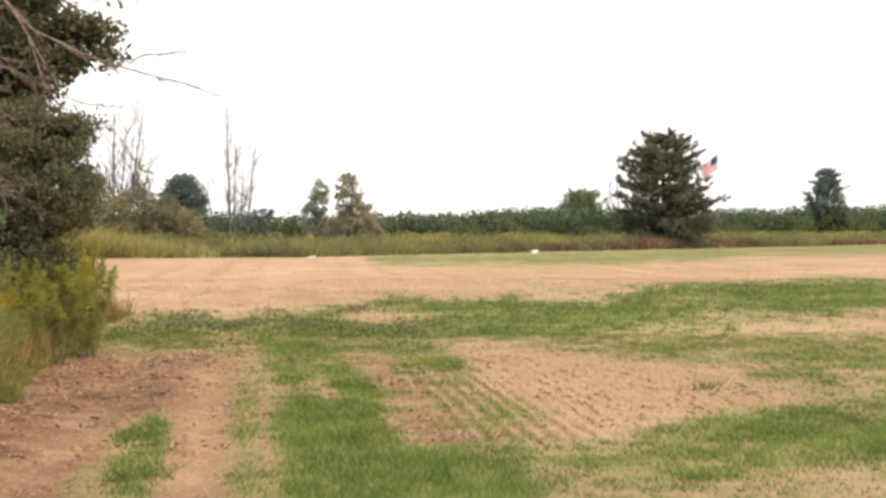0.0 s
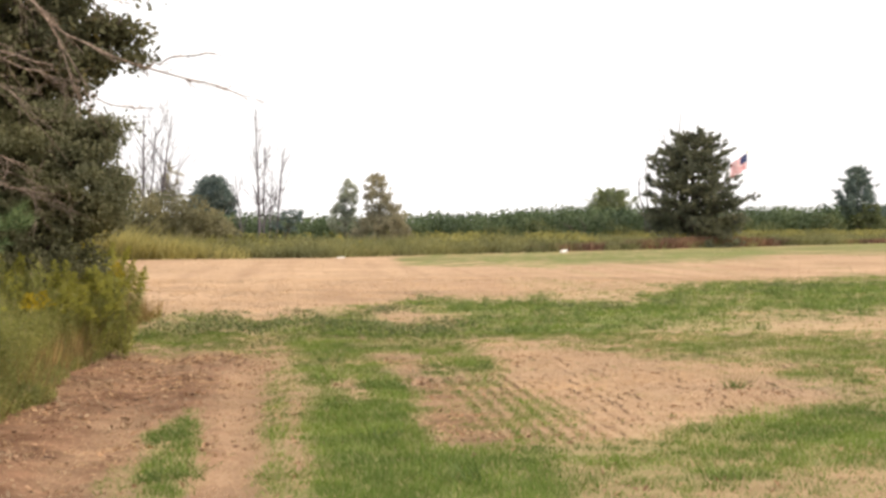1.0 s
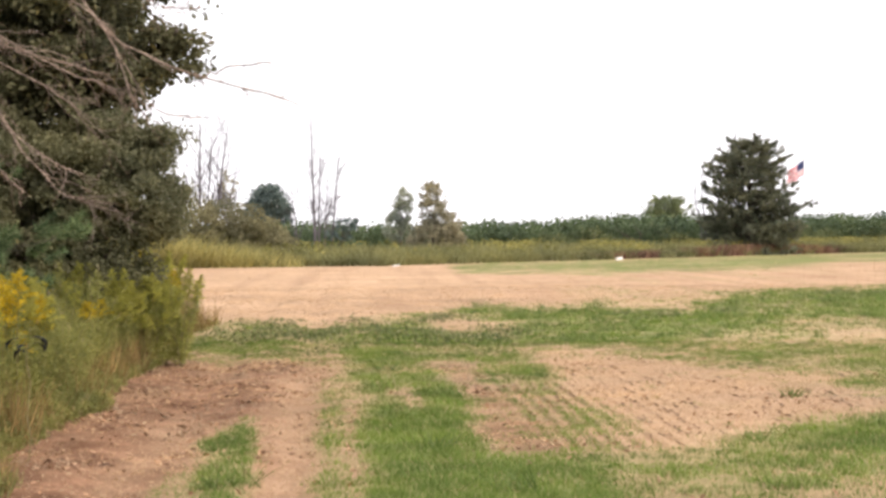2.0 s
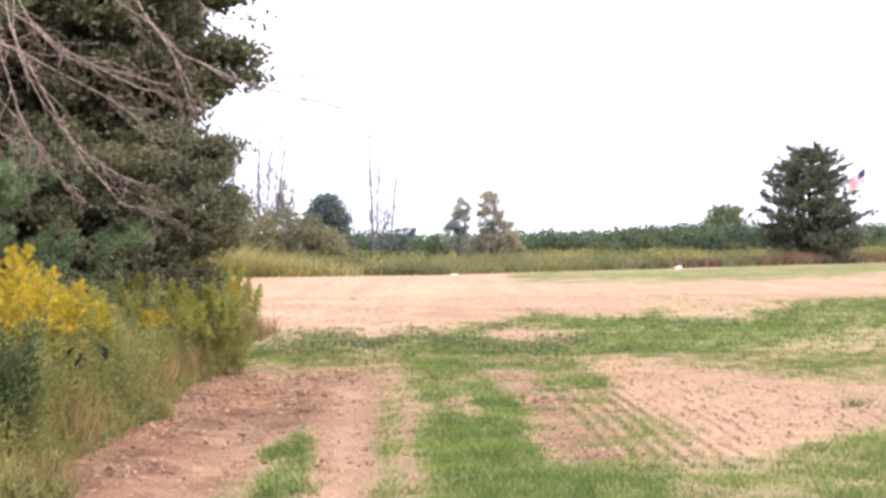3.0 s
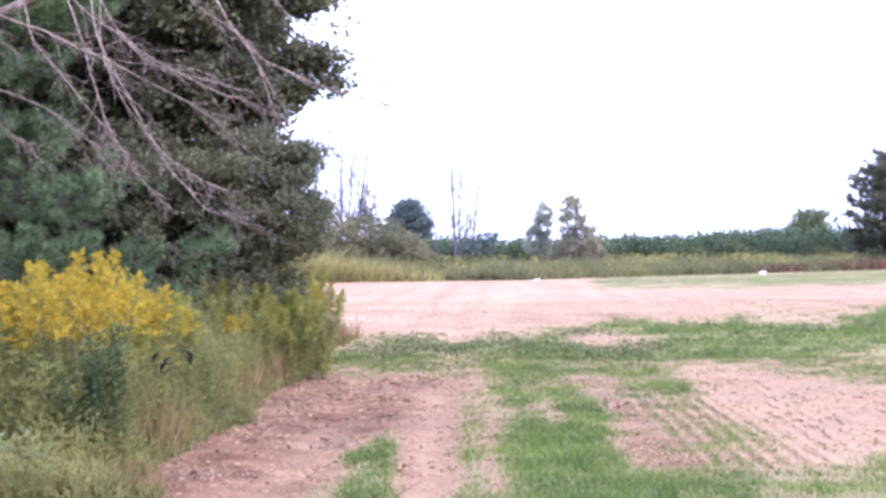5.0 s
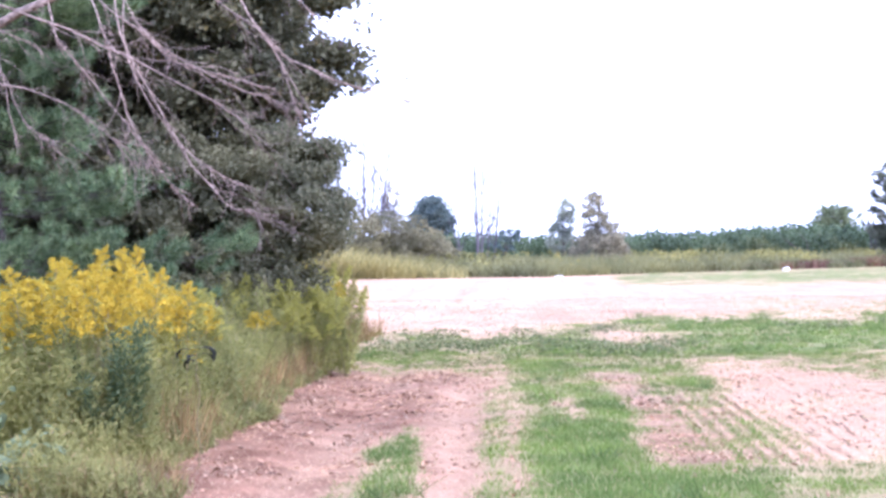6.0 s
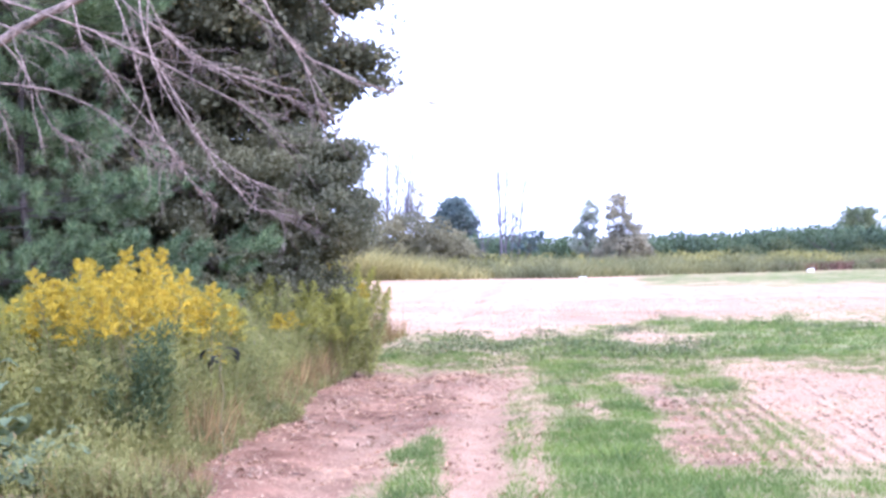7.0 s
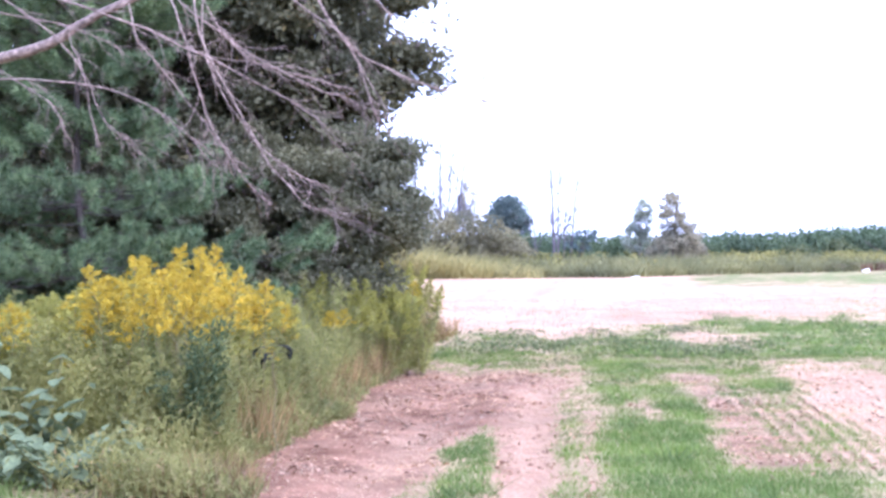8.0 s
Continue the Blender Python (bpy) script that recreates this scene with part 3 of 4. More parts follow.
def meadow():
    n = 36000
    x = rng.uniform(-34, 64, n)
    back = rng.uniform(0, 1, n) ** 1.5 * 20
    y = field_end(x) + back + (fbm(x, x * 0 + 3, 4.0) - 0.5) * 7
    h = (0.75 + 0.6 * fbm(x, y, 4.0)) * (0.65 + 0.35 * ease(0, 4, back))
    pts = np.stack([x, y, np.zeros(n)], 1)
    green = blades(np.repeat(pts, 4, 0) + rng.normal(size=(n * 4, 3)) * np.array([0.2, 0.2, 0]), np.repeat(h, 4) * rng.uniform(0.35, 1.1, n * 4), 0.08, 0.65)
    tagged(place("rough_meadow", face_mesh("rough_meadow", green, 3, M_MEADOW)), "tall olive green weeds and grass beyond the field", "meadow", kind="stuff")
    pick = (rng.uniform(size=n) < 0.3 * ease(0.46, 0.7, fbm(x + 50, y, 2.6))) & (back > 1.5)
    p = np.repeat(pts[pick], 7, 0)
    p[:, 2] = np.repeat(h[pick], 7) * rng.uniform(0.55, 1.12, len(p))
    p[:, :2] += rng.normal(size=(len(p), 2)) * 0.2
    q = leaves(p, unit(random_dirs(len(p)) + np.array([0, 0, 0.8])), 0.2, 0.09)
    tagged(place("meadow_bloom", face_mesh("meadow_bloom", q, 4, M_FARGOLD)), "dull yellow flower heads over the far meadow", "flowers", kind="stuff")
    n = 6500
    x = np.minimum(rng.uniform(-23, -11.5, n), rng.uniform(-23, -9.5, n))
    y = field_end(x) - 3.0 - 6.0 * (1 - ease(-20.5, -14, x)) * fbm(x, x * 0 + 9, 2.0) + np.abs(rng.normal(size=n)) * 2.8
    h = rng.uniform(0.5, 1.0, n) * (0.6 + 1.35 * (1 - ease(-18, -11, x))) * (0.55 + 0.9 * fbm(x, y, 1.8))
    b = blades(np.stack([x, y, np.zeros(n)], 1), h * (0.5 + fbm(x + 30, y, 0.9)), 0.07, 0.6)
    tagged(place("pale_grass", face_mesh("pale_grass", b, 3, M_PALEGRASS)), "tall pale yellowish grass in the field's far corner", "grass", kind="stuff")
    n = 26000
    x = rng.uniform(3, 75, n)
    y = field_end(x) - 0.4 + rng.uniform(0, 1.6, n)
    keep = rng.uniform(size=n) < ease(0.38, 0.6, fbm(x, y, 3.0)) + 0.35 * ease(8, 14, x)
    x, y = x[keep], y[keep]
    b = blades(np.stack([x, y, np.zeros(len(x))], 1), rng.uniform(0.3, 0.8, len(x)) * (0.6 + 0.6 * np.exp(-((x - 17) / 9) ** 2)), 0.14, 0.3)
    tagged(place("dry_brush", face_mesh("dry_brush", b, 3, M_BRUSH)), "reddish brown dead brush along the field's end", "brush", kind="stuff")


meadow()


def hedge_top(x):
    return 2.55 + 0.8 * ease(-8, 12, x) + 1.25 * ease(15, 65, x)


def far_hedge():
    n = 1700
    x = rng.uniform(-34, 64, n)
    y = field_end(x) + 22 + rng.uniform(0, 9, n)
    top = hedge_top(x) * (0.82 + 0.3 * fbm(x, y, 3.5))
    per = 78
    c = np.repeat(np.stack([x, y, top * 0.55], 1), per, 0)
    d = random_dirs(n * per) * rng.uniform(0.2, 0.92, (n * per, 1))
    size = np.repeat(np.stack([np.full(n, 1.1), np.full(n, 1.1), top * 0.5], 1), per, 0)
    p = c + d * size
    q = leaves(p, random_dirs(len(p)), rng.uniform(0.16, 0.32, len(p)), 0.19)
    tagged(place("far_hedge", face_mesh("far_hedge", q, 4, M_HEDGE)), "long dark green hedgerow behind the meadow", "hedge", kind="stuff")


far_hedge()


def leafy_tree(name, label, base, lobes, clumps, per, leaf, mat, trunk=0.15, bark=M_BARK, category="tree", limbs=14, group="", puff=None, loose=5):
    """A tapered trunk, limbs and a crown of leaf clumps. lobes: (dx, dy, z, radius, half height)."""
    root = tagged(new(name), label, category, group)
    root.location = base
    lob = np.array(lobes, dtype=float)
    weight = lob[:, 3] ** 1.3 * lob[:, 4] ** 0.5
    pick = rng.choice(len(lob), clumps, p=weight / weight.sum())
    d = random_dirs(clumps) * (rng.uniform(0.25, 1, (clumps, 1)) ** 0.4)
    c = lob[pick, :3] + d * lob[pick][:, [3, 3, 4]]
    cs = rng.uniform(0.6, 1.35, clumps) * (puff if puff else lob[pick, 3] * 0.3)
    ball = random_dirs(clumps * per) * rng.uniform(0, 1, (clumps * per, 1)) ** 0.45
    p = np.repeat(c, per, 0) + ball * np.repeat(cs, per)[:, None] * np.array([1, 1, 0.7])
    # loose sprays that stand out of the outline
    few = max(6, clumps // loose)
    pick = rng.choice(len(lob), few, p=weight / weight.sum())
    tip = lob[pick, :3] + random_dirs(few) * rng.uniform(0.9, 1.12, (few, 1)) * lob[pick][:, [3, 3, 4]]
    spray = np.repeat(tip, per // 5, 0) + rng.normal(size=(few * (per // 5), 3)) * np.mean(cs) * np.array([0.36, 0.36, 0.22])
    p = np.concatenate([p, spray])
    p[:, 2] = np.maximum(p[:, 2], 0.03)
    axes = unit(random_dirs(len(p)) + np.array([0, 0, -0.25]))
    q = leaves(p, axes, rng.uniform(0.7, 1.3, len(p)) * leaf, leaf * 0.55)
    w = Wood()
    topz = lob[:, 2].max()
    w.tube(bent((0, 0, -0.1), (lob[:, 0].mean() * 0.7, lob[:, 1].mean() * 0.7, topz), 0, 8, 0.012), taper(trunk, trunk * 0.2, 9), 8)
    place("trunk", w.mesh("trunk", bark), root)
    for k in rng.choice(clumps, min(limbs, clumps), replace=False):
        lw, e = Wood(), c[k]
        z0 = max(0.2, e[2] * rng.uniform(0.35, 0.8))
        f = z0 / topz * 0.7
        lw.tube(bent((lob[:, 0].mean() * f, lob[:, 1].mean() * f, z0), e, 0.02, 5, 0.03), taper(trunk * 0.4, trunk * 0.08, 6), 5)
        place("limb", lw.mesh("limb", bark), root)
    place("crown", face_mesh("crown", q, 4, mat), root)
    return root


def bare_tree(name, label, base, stems, mat, twig_len, group=""):
    """A dead tree: several stems (lean x, height, radius) with sparse twigs."""
    root = tagged(new(name), label, "dead tree", group)
    root.location = base
    for dx, lean, h, r in stems:
        w = Wood()
        pts = bent((dx, 0, -0.1), (dx + lean, 0.2, h), 0, 12, 0.0022)
        w.tube(pts, taper(r * 0.95, r * 0.26, 13), 6)
        for i in range(28):
            k = int(rng.integers(3, 12))
            side = Vector((rng.choice((-1, 1)) * rng.uniform(0.2, 0.75), rng.normal() * 0.3, 1.0))
            sprig(w, pts[k], side, twig_len * rng.uniform(0.7, 1.5), r * 0.34 * (1.1 - k / 14), 1, 0.35, 0.04, 2)
        place("stem", w.mesh("stem", mat), root)
    return root


def whorled_pine(name, label, base, high, low, reach, whorls, arms, plume, needle, width, per, mat, trunk, droop=0.15, step=0.5, fan=0.17, vary=(0.62, 1.15), inner=0.25, sway=0.06, stray=0.0):
    """A pine with whorls of boughs and plumes of needles. reach(f, angle): bough length at the fraction f of the height."""
    root = tagged(new(name), label, "pine tree")
    root.location = base
    w = Wood()
    w.tube(bent((0, 0, -0.1), (0, 0, high), 0, 8, 0.006), taper(trunk, trunk * 0.12, 9), 8)
    place("trunk", w.mesh("trunk", M_PINEBARK), root)
    for i in range(whorls):
        f = (i + 0.5) / whorls
        for a in range(arms):
            z = low + (high - low) * (f + rng.normal() * stray / whorls)
            ang = 2 * math.pi * (a + 0.37 * i) / arms + rng.normal() * 0.25
            ln = reach(f, ang) * rng.uniform(*vary)
            out = Vector((math.cos(ang), math.sin(ang), 0))
            end = out * ln + Vector((0, 0, z + ln * (0.18 * f - droop + rng.normal() * sway)))
            pts = bent((0, 0, z - 0.12 * ln), end, 0.05 * ln, 5, 0.02)
            lw = Wood()
            lw.tube(pts, taper(trunk * 0.16, trunk * 0.04, 6), 4)
            tips, outs = [], []
            for k in range(int(ln / step) + 2):
                t = inner + (1 - inner) * rng.uniform() ** 0.8
                seg = min(int(t * 5), 4)
                p = pts[seg].lerp(pts[seg + 1], t * 5 - seg)
                sidev = Vector((-out.y, out.x, 0)) * rng.normal() * ln * fan * (1.25 - t)
                c = p + sidev + out * abs(rng.normal()) * plume * 0.6 + Vector((0, 0, rng.normal() * plume * 0.35 + plume * 0.3))
                lw.tube([p, p.lerp(c, 0.6) - Vector((0, 0, plume * 0.1)), c], taper(trunk * 0.05, trunk * 0.015, 3), 3)
                tips.append(np.array(c))
                outs.append(np.array(out * 0.9 + sidev * 0.6 + Vector((0, 0, 0.55))))
            bough = place("bough", lw.mesh("bough", M_PINEBARK), root)
            c, o = np.array(tips), unit(np.array(outs))
            n = len(c) * per
            # needles stand off along the last stretch of each twig, like a bottle brush
            along = rng.uniform(-0.5, 0.5, (n, 1)) * plume * np.repeat(rng.uniform(0.6, 1.3, len(c)), per)[:, None]
            p = np.repeat(c, per, 0) + np.repeat(o, per, 0) * along
            axes = unit(np.repeat(o, per, 0) * 0.75 + random_dirs(n))
            side = unit(np.cross(axes, random_dirs(n)))
            ends = p + axes * rng.uniform(0.7, 1.2, (n, 1)) * needle
            p[:, 2], ends[:, 2] = np.maximum(p[:, 2], 0.05), np.maximum(ends[:, 2], 0.02)
            place("needles", face_mesh("needles", np.stack([p - side * width / 2, p + side * width / 2, ends], 1), 3, mat), bough)
    return root


def far_trees():
    # dark tree with ragged tiers that stands alone at the field's end
    def reach(f, ang):
        east = 0.5 + 0.5 * math.cos(ang)
        right = 3.4 + 0.6 * min(1, f / 0.4) - 4.0 * max(0, f - 0.42)
        left = 3.3 - 2.2 * max(0, f - 0.5) - 6.0 * max(0, f - 0.82)
        return (right * east + left * (1 - east)) * (1.1 + 0.06 * math.cos(f * 2 * math.pi * 3.5))
    whorled_pine("pine_tree", "broad dark green tree with ragged tiers of boughs", (16.68, 125.2, 0), 8.4, 0.15, reach, 13, 13, 0.32, 0.26, 0.065, 38, M_HAZYDARK, 0.3, 0.03, 0.19, 0.2, (0.72, 1.1), 0.05, 0.07, 0.35)
    root = tagged(new("bare_sapling"), "thin bare sapling behind the dark tree", "dead tree")
    root.location = (14.9, 129.5, 0)
    for dx, lean, h in ((0.9, 0.5, 10.4), (-0.1, 0.2, 8.8), (-0.9, -0.5, 6.3), (-1.1, -0.8, 5.2)):
        w = Wood()
        pts = bent((dx, 0, -0.1), (dx + lean, 0, h), 0, 8, 0.008)
        w.tube(pts, taper(0.08, 0.03, 9), 5)
        for k in (4, 5, 6, 7, 7, 8):
            sprig(w, pts[k], (rng.normal() * 0.5, rng.normal() * 0.4, 1.1), 1.1, 0.02, 1, 0.5, 0, 2)
        place("stem", w.mesh("stem", M_DEAD), root)
    leafy_tree("round_tree", "round dense tree in the far distance, haze-tinted blue-green", (-34.5, 219, 0),
               [(0, 0, 5.9, 2.75, 2.5), (-1.1, 0, 4.9, 2.2, 1.9), (1.2, 0, 4.6, 2.2, 2.2), (0.1, 0, 7.6, 1.8, 1.1)], 290, 28, 0.42, M_HAZYBLUE, 0.3)
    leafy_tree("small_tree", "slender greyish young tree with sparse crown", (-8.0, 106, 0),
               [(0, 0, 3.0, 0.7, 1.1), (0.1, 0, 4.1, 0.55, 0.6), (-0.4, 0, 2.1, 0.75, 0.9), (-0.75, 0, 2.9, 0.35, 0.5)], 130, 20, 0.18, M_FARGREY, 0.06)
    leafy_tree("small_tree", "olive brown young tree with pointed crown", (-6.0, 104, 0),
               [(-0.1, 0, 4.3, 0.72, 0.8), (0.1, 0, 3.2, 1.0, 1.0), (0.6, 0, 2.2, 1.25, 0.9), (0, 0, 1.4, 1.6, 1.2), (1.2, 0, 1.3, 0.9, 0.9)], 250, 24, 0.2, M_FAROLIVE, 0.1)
    whorled_pine("pine_tree", "light green young pine showing above the hedge", (17.2, 205, 0), 5.6, 2.6, lambda f, ang: 2.05 * (1 - f) ** 0.4 + 0.4, 6, 11, 0.7, 0.42, 0.1, 26, M_YOUNGPINE, 0.15, -0.25, 0.36, 0.2, (0.7, 1.15), 0.2, 0.08)
    whorled_pine("pine_tree", "blue-green young pine with upswept boughs", (41.8, 180, 0), 7.7, 2.0, lambda f, ang: 2.6 * (1 - f) ** 0.9 + 0.35, 9, 10, 0.6, 0.42, 0.1, 24, M_BLUEPINE, 0.16, -0.25, 0.36, 0.2, (0.55, 1.2), 0.1, 0.1)
    leafy_tree("hedge_bush", "dense green bush at the young pine's foot", (42.2, 177, 0), [(0, 0, 1.7, 1.6, 1.6), (0.3, 0, 3.0, 1.0, 1.2)], 90, 24, 0.26, M_BUSH, 0.1, category="bush", limbs=6, group="bushes before the hedge")
    leafy_tree("hedge_bush", "rounded olive bush in front of the hedge", (8.2, 128, 0),
               [(0, 0, 1.6, 1.8, 1.5), (1.6, 0, 1.5, 1.5, 1.3)], 60, 24, 0.24, M_HEDGE, 0.1, category="bush")
    for x, r, h in ((1.5, 1.3, 1.7), (4.6, 1.7, 2.1), (11.6, 1.5, 2.0), (23.5, 1.6, 2.6), (26.8, 1.9, 2.3), (36.0, 1.8, 2.8), (46.0, 1.9, 3.0)):
        leafy_tree("hedge_bush", "rounded olive bush in front of the hedge", (x, float(field_end(x)) + 20.5, 0), [(0, 0, h * 0.55, r, h * 0.45), (r * 0.8, 0.3, h * 0.45, r * 0.8, h * 0.4)], 60, 24, 0.22, M_BUSH, 0.08, category="bush", limbs=6, group="bushes before the hedge")
    # brushwood beside the thicket
    for x, y, r, h, mat, txt in ((-17.2, 94, 2.4, 2.5, M_SCRUB, "grey-brown tangled brushwood shrub"), (-15.2, 96, 1.4, 1.5, M_SCRUB, "grey-brown twiggy shrub beside the thicket"), (-15.9, 93, 2.0, 2.2, M_SCRUB, "grey-brown tangled brushwood shrub"),
                                 (-19.6, 92, 2.5, 2.9, M_SCRUB, "grey-brown tangled brushwood shrub"), (-12.8, 103, 2.0, 1.3, M_HEDGE, "dark green low shrub")):
        leafy_tree("brush_shrub", txt, (x, y, 0), [(0, 0, h * 0.8, r * 0.8, h * 0.8), (r * 0.6, 0, h * 0.6, r * 0.6, h * 0.6), (-r * 0.5, 0, h * 0.6, r * 0.6, h * 0.6)], 150, 30, 0.19, mat, 0.06, category="shrub", group="brushwood", puff=0.45)
    bare_tree("dead_tree", "bleached dead tree with several bare stems", (-12.6, 98, 0),
              [(0.05, -0.3, 8.7, 0.11), (0.2, 0.1, 6.3, 0.08), (0.9, 0.5, 6.3, 0.09), (0.5, 0.25, 5.2, 0.06), (-0.9, -0.6, 4.8, 0.05)], M_DEAD, 1.3)
    leafy_tree("dead_tree_shrub", "small leafy shrub at the dead tree's foot", (-11.2, 98, 0), [(0, 0, 1.9, 0.9, 0.8), (0.6, 0, 2.3, 0.6, 0.5)], 30, 18, 0.18, M_HAZYBLUE, 0.05, category="shrub")
    bare_tree("dead_tree", "tall grey dead tree with forked bare stems", (-19.6, 97, 0),
              [(0.2, 0.1, 8.3, 0.13), (0.85, 1.1, 8.2, 0.12), (-0.8, -0.6, 7.2, 0.08), (1.3, 1.2, 6.0, 0.07), (0.5, 0.5, 7.4, 0.08)], M_DEAD, 2.0)
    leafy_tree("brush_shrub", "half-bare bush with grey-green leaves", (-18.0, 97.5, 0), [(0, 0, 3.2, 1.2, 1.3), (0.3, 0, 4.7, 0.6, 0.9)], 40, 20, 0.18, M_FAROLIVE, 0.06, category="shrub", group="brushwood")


rng = np.random.default_rng(23)
far_trees()


def flag_on_pole():
    root = tagged(new("flag_pole"), "striped flag with a dark blue corner on a thin grey pole", "flag")
    root.location = (28.4, 171, 0)
    w = Wood()
    w.tube([(0, 0, -0.1), (0, 0, 4.5), (0, 0, 9.2)], [0.07, 0.06, 0.045], 8)
    place("pole", w.mesh("pole", M_POLE), root)
    bm = bmesh.new()
    bmesh.ops.create_icosphere(bm, subdivisions=2, radius=0.11, matrix=Matrix.Translation((0, 0, 9.28)))
    part("finial", bm, M_CAP, root)
    wide, tall = 2.3, 1.5

    def cloth(name, u0, u1, v0, v1, mat, off):
        vs, fs, n = [], [], 10
        for i in range(n + 1):
            u = u0 + (u1 - u0) * i / n
            for v in (v0, v1):
                for side in (-1, 1):
                    vs.append((-0.05 - u * wide * 0.72, 0.13 * math.sin(u * 8 + v) * u + side * off, 9.1 - v * tall - u * 1.1 + 0.05 * math.sin(u * 9)))
        for i in range(n):
            a, b = i * 4, i * 4 + 4
            fs += [(a, b, b + 2, a + 2), (a + 1, a + 3, b + 3, b + 1), (a, a + 1, b + 1, b), (a + 2, b + 2, b + 3, a + 3)]
        fs += [(0, 2, 3, 1), (n * 4, n * 4 + 1, n * 4 + 3, n * 4 + 2)]
        me = bpy.data.meshes.new(name)
        me.from_pydata(vs, [], fs)
        me.materials.append(mat)
        place(name, me, root)
    for k in range(13):
        cloth("stripe", 0.4 if k < 7 else 0.0, 1.0, k / 13, (k + 1) / 13, M_RED if k % 2 == 0 else M_CLOTH, 0.008)
    cloth("canton", 0.0, 0.4, 0.0, 7 / 13, M_NAVY, 0.008)


flag_on_pole()


def white_things():
    # The tub stands in for a small white thing of unknown kind.
    for name, txt, x, y, sx, sy, sz in (("white_thing_as_tub", "small unknown white thing, built as a tub, on the field's far turf", 5.6, 101, 0.38, 0.3, 0.18), ("white_sack", "flat white sack lying at the meadow's edge", -6.8, 85.5, 0.4, 0.3, 0.055)):
        bm = bmesh.new()
        bmesh.ops.create_cube(bm, size=1, matrix=Matrix.Diagonal((sx, sy, sz, 1)))
        bmesh.ops.bevel(bm, geom=list(bm.edges), offset=min(sx, sy, sz) * 0.3, segments=3, profile=0.6, affect="EDGES")
        for v in bm.verts:
            v.co.x *= 1 + 0.18 * (v.co.z / sz)
            v.co.z += 0.02 * math.sin(v.co.x * 9) + sz / 2
        me = bpy.data.meshes.new(name)
        bm.to_mesh(me)
        bm.free()
        me.materials.append(M_WHITE)
        tagged(place(name, me, None, pose(x, y, 0, 0, 0, 12)), txt, "container" if "tub" in name else "sack")


white_things()

# ------------------------------------------------------------ thicket beside the lane


def thicket():
    leafy_tree("broadleaf_tree", "tall dark green broadleaf tree with dense ragged crown", (-8.2, 23.0, 0),
               [(0.7, -0.9, 4.2, 2.2, 1.9), (-1.2, -0.3, 4.0, 1.4, 1.3), (2.1, -1.8, 5.3, 1.1, 0.5), (3.2, -2.0, 4.05, 0.6, 0.14), (3.7, -2.0, 4.42, 0.42, 0.07), (3.5, -2.0, 3.72, 0.45, 0.12), (3.4, -1.9, 4.82, 0.45, 0.09), (2.7, -1.9, 4.95, 0.5, 0.14), (3.75, -2.0, 4.02, 0.3, 0.06), (2.5, -1.8, 3.6, 1.1, 0.5), (1.5, -1.6, 2.8, 1.75, 1.2), (0, -0.5, 6.6, 3.2, 2.0), (1.9, -1.7, 4.4, 1.3, 1.0), (1.4, -0.2, 4.7, 1.5, 1.6)],
               1080, 105, 0.105, M_OAK, 0.3, limbs=40, puff=0.29, loose=3)
    for x, y, txt in ((-12.0, 22.5, "dark broadleaf tree deeper in the thicket"), (-10.2, 27.0, "dark broadleaf tree behind the pine"), (-10.2, 21.8, "dark broadleaf tree behind the pine"), (-14.5, 17.5, "dark broadleaf tree deeper in the thicket")):
        leafy_tree("broadleaf_tree", txt, (x, y, 0), [(0, 0, 2.4, 2.6, 2.3), (0.3, 0, 5.6, 3.0, 2.4), (0, 0.4, 4.0, 2.4, 1.6)], 330, 46, 0.19, M_OAK, 0.25, puff=0.5)
    leafy_tree("understorey_shrub", "dark leafy shrub under the pine", (-8.6, 20.2, 0), [(0, 0, 1.6, 2.4, 1.5), (1.8, 0, 1.3, 1.2, 1.1), (-2.2, 0, 1.8, 2.0, 1.7)], 420, 60, 0.12, M_OAK, 0.08, category="shrub", puff=0.42)
    leafy_tree("understorey_shrub", "dark leafy shrub deep in the thicket", (-11.5, 24.5, 0), [(0, 0, 1.8, 2.2, 1.7), (2.0, 0, 1.6, 1.6, 1.5), (-2.4, 0, 1.8, 2.0, 1.7)], 260, 44, 0.17, M_OAK, 0.08, category="shrub", puff=0.5)
    leafy_tree("understorey_shrub", "dark leafy shrub between the tree and the pine", (-7.3, 24.5, 0), [(0, 0, 1.5, 1.0, 1.4), (-1.4, 0.3, 1.6, 1.3, 1.5), (0.2, 0.3, 2.4, 0.9, 0.7)], 300, 48, 0.13, M_OAK, 0.06, category="shrub", limbs=8, puff=0.36)
    leafy_tree("olive_shrub", "big grey-green shrub with small leaves", (-5.9, 20.6, 0),
               [(0, -0.3, 1.4, 1.05, 1.25), (1.0, -0.5, 2.1, 0.75, 0.65), (0.5, -0.3, 2.6, 0.85, 0.5), (1.35, -0.5, 2.72, 0.36, 0.14), (0.75, -0.5, 1.3, 0.62, 0.8), (-0.6, -0.5, 2.4, 0.8, 0.7), (1.2, -0.5, 1.95, 0.5, 0.5)],
               520, 130, 0.058, M_OLIVE, 0.1, category="shrub", limbs=26, puff=0.19, loose=2)

    def reach(f, ang):
        # Boughs drawn in midway; longer unseen ones above shade that hollow.
        low = 1 - 0.5 * min(1, max(0, (f - 0.24) / 0.08)) * (1 - min(1, max(0, (f - 0.44) / 0.06)))
        return (2.95 * (1 - f) ** 0.5 + 0.3) * (0.78 + 0.22 * min(1, f / 0.13)) * low * (1 - 0.2 * max(0, math.cos(ang)))
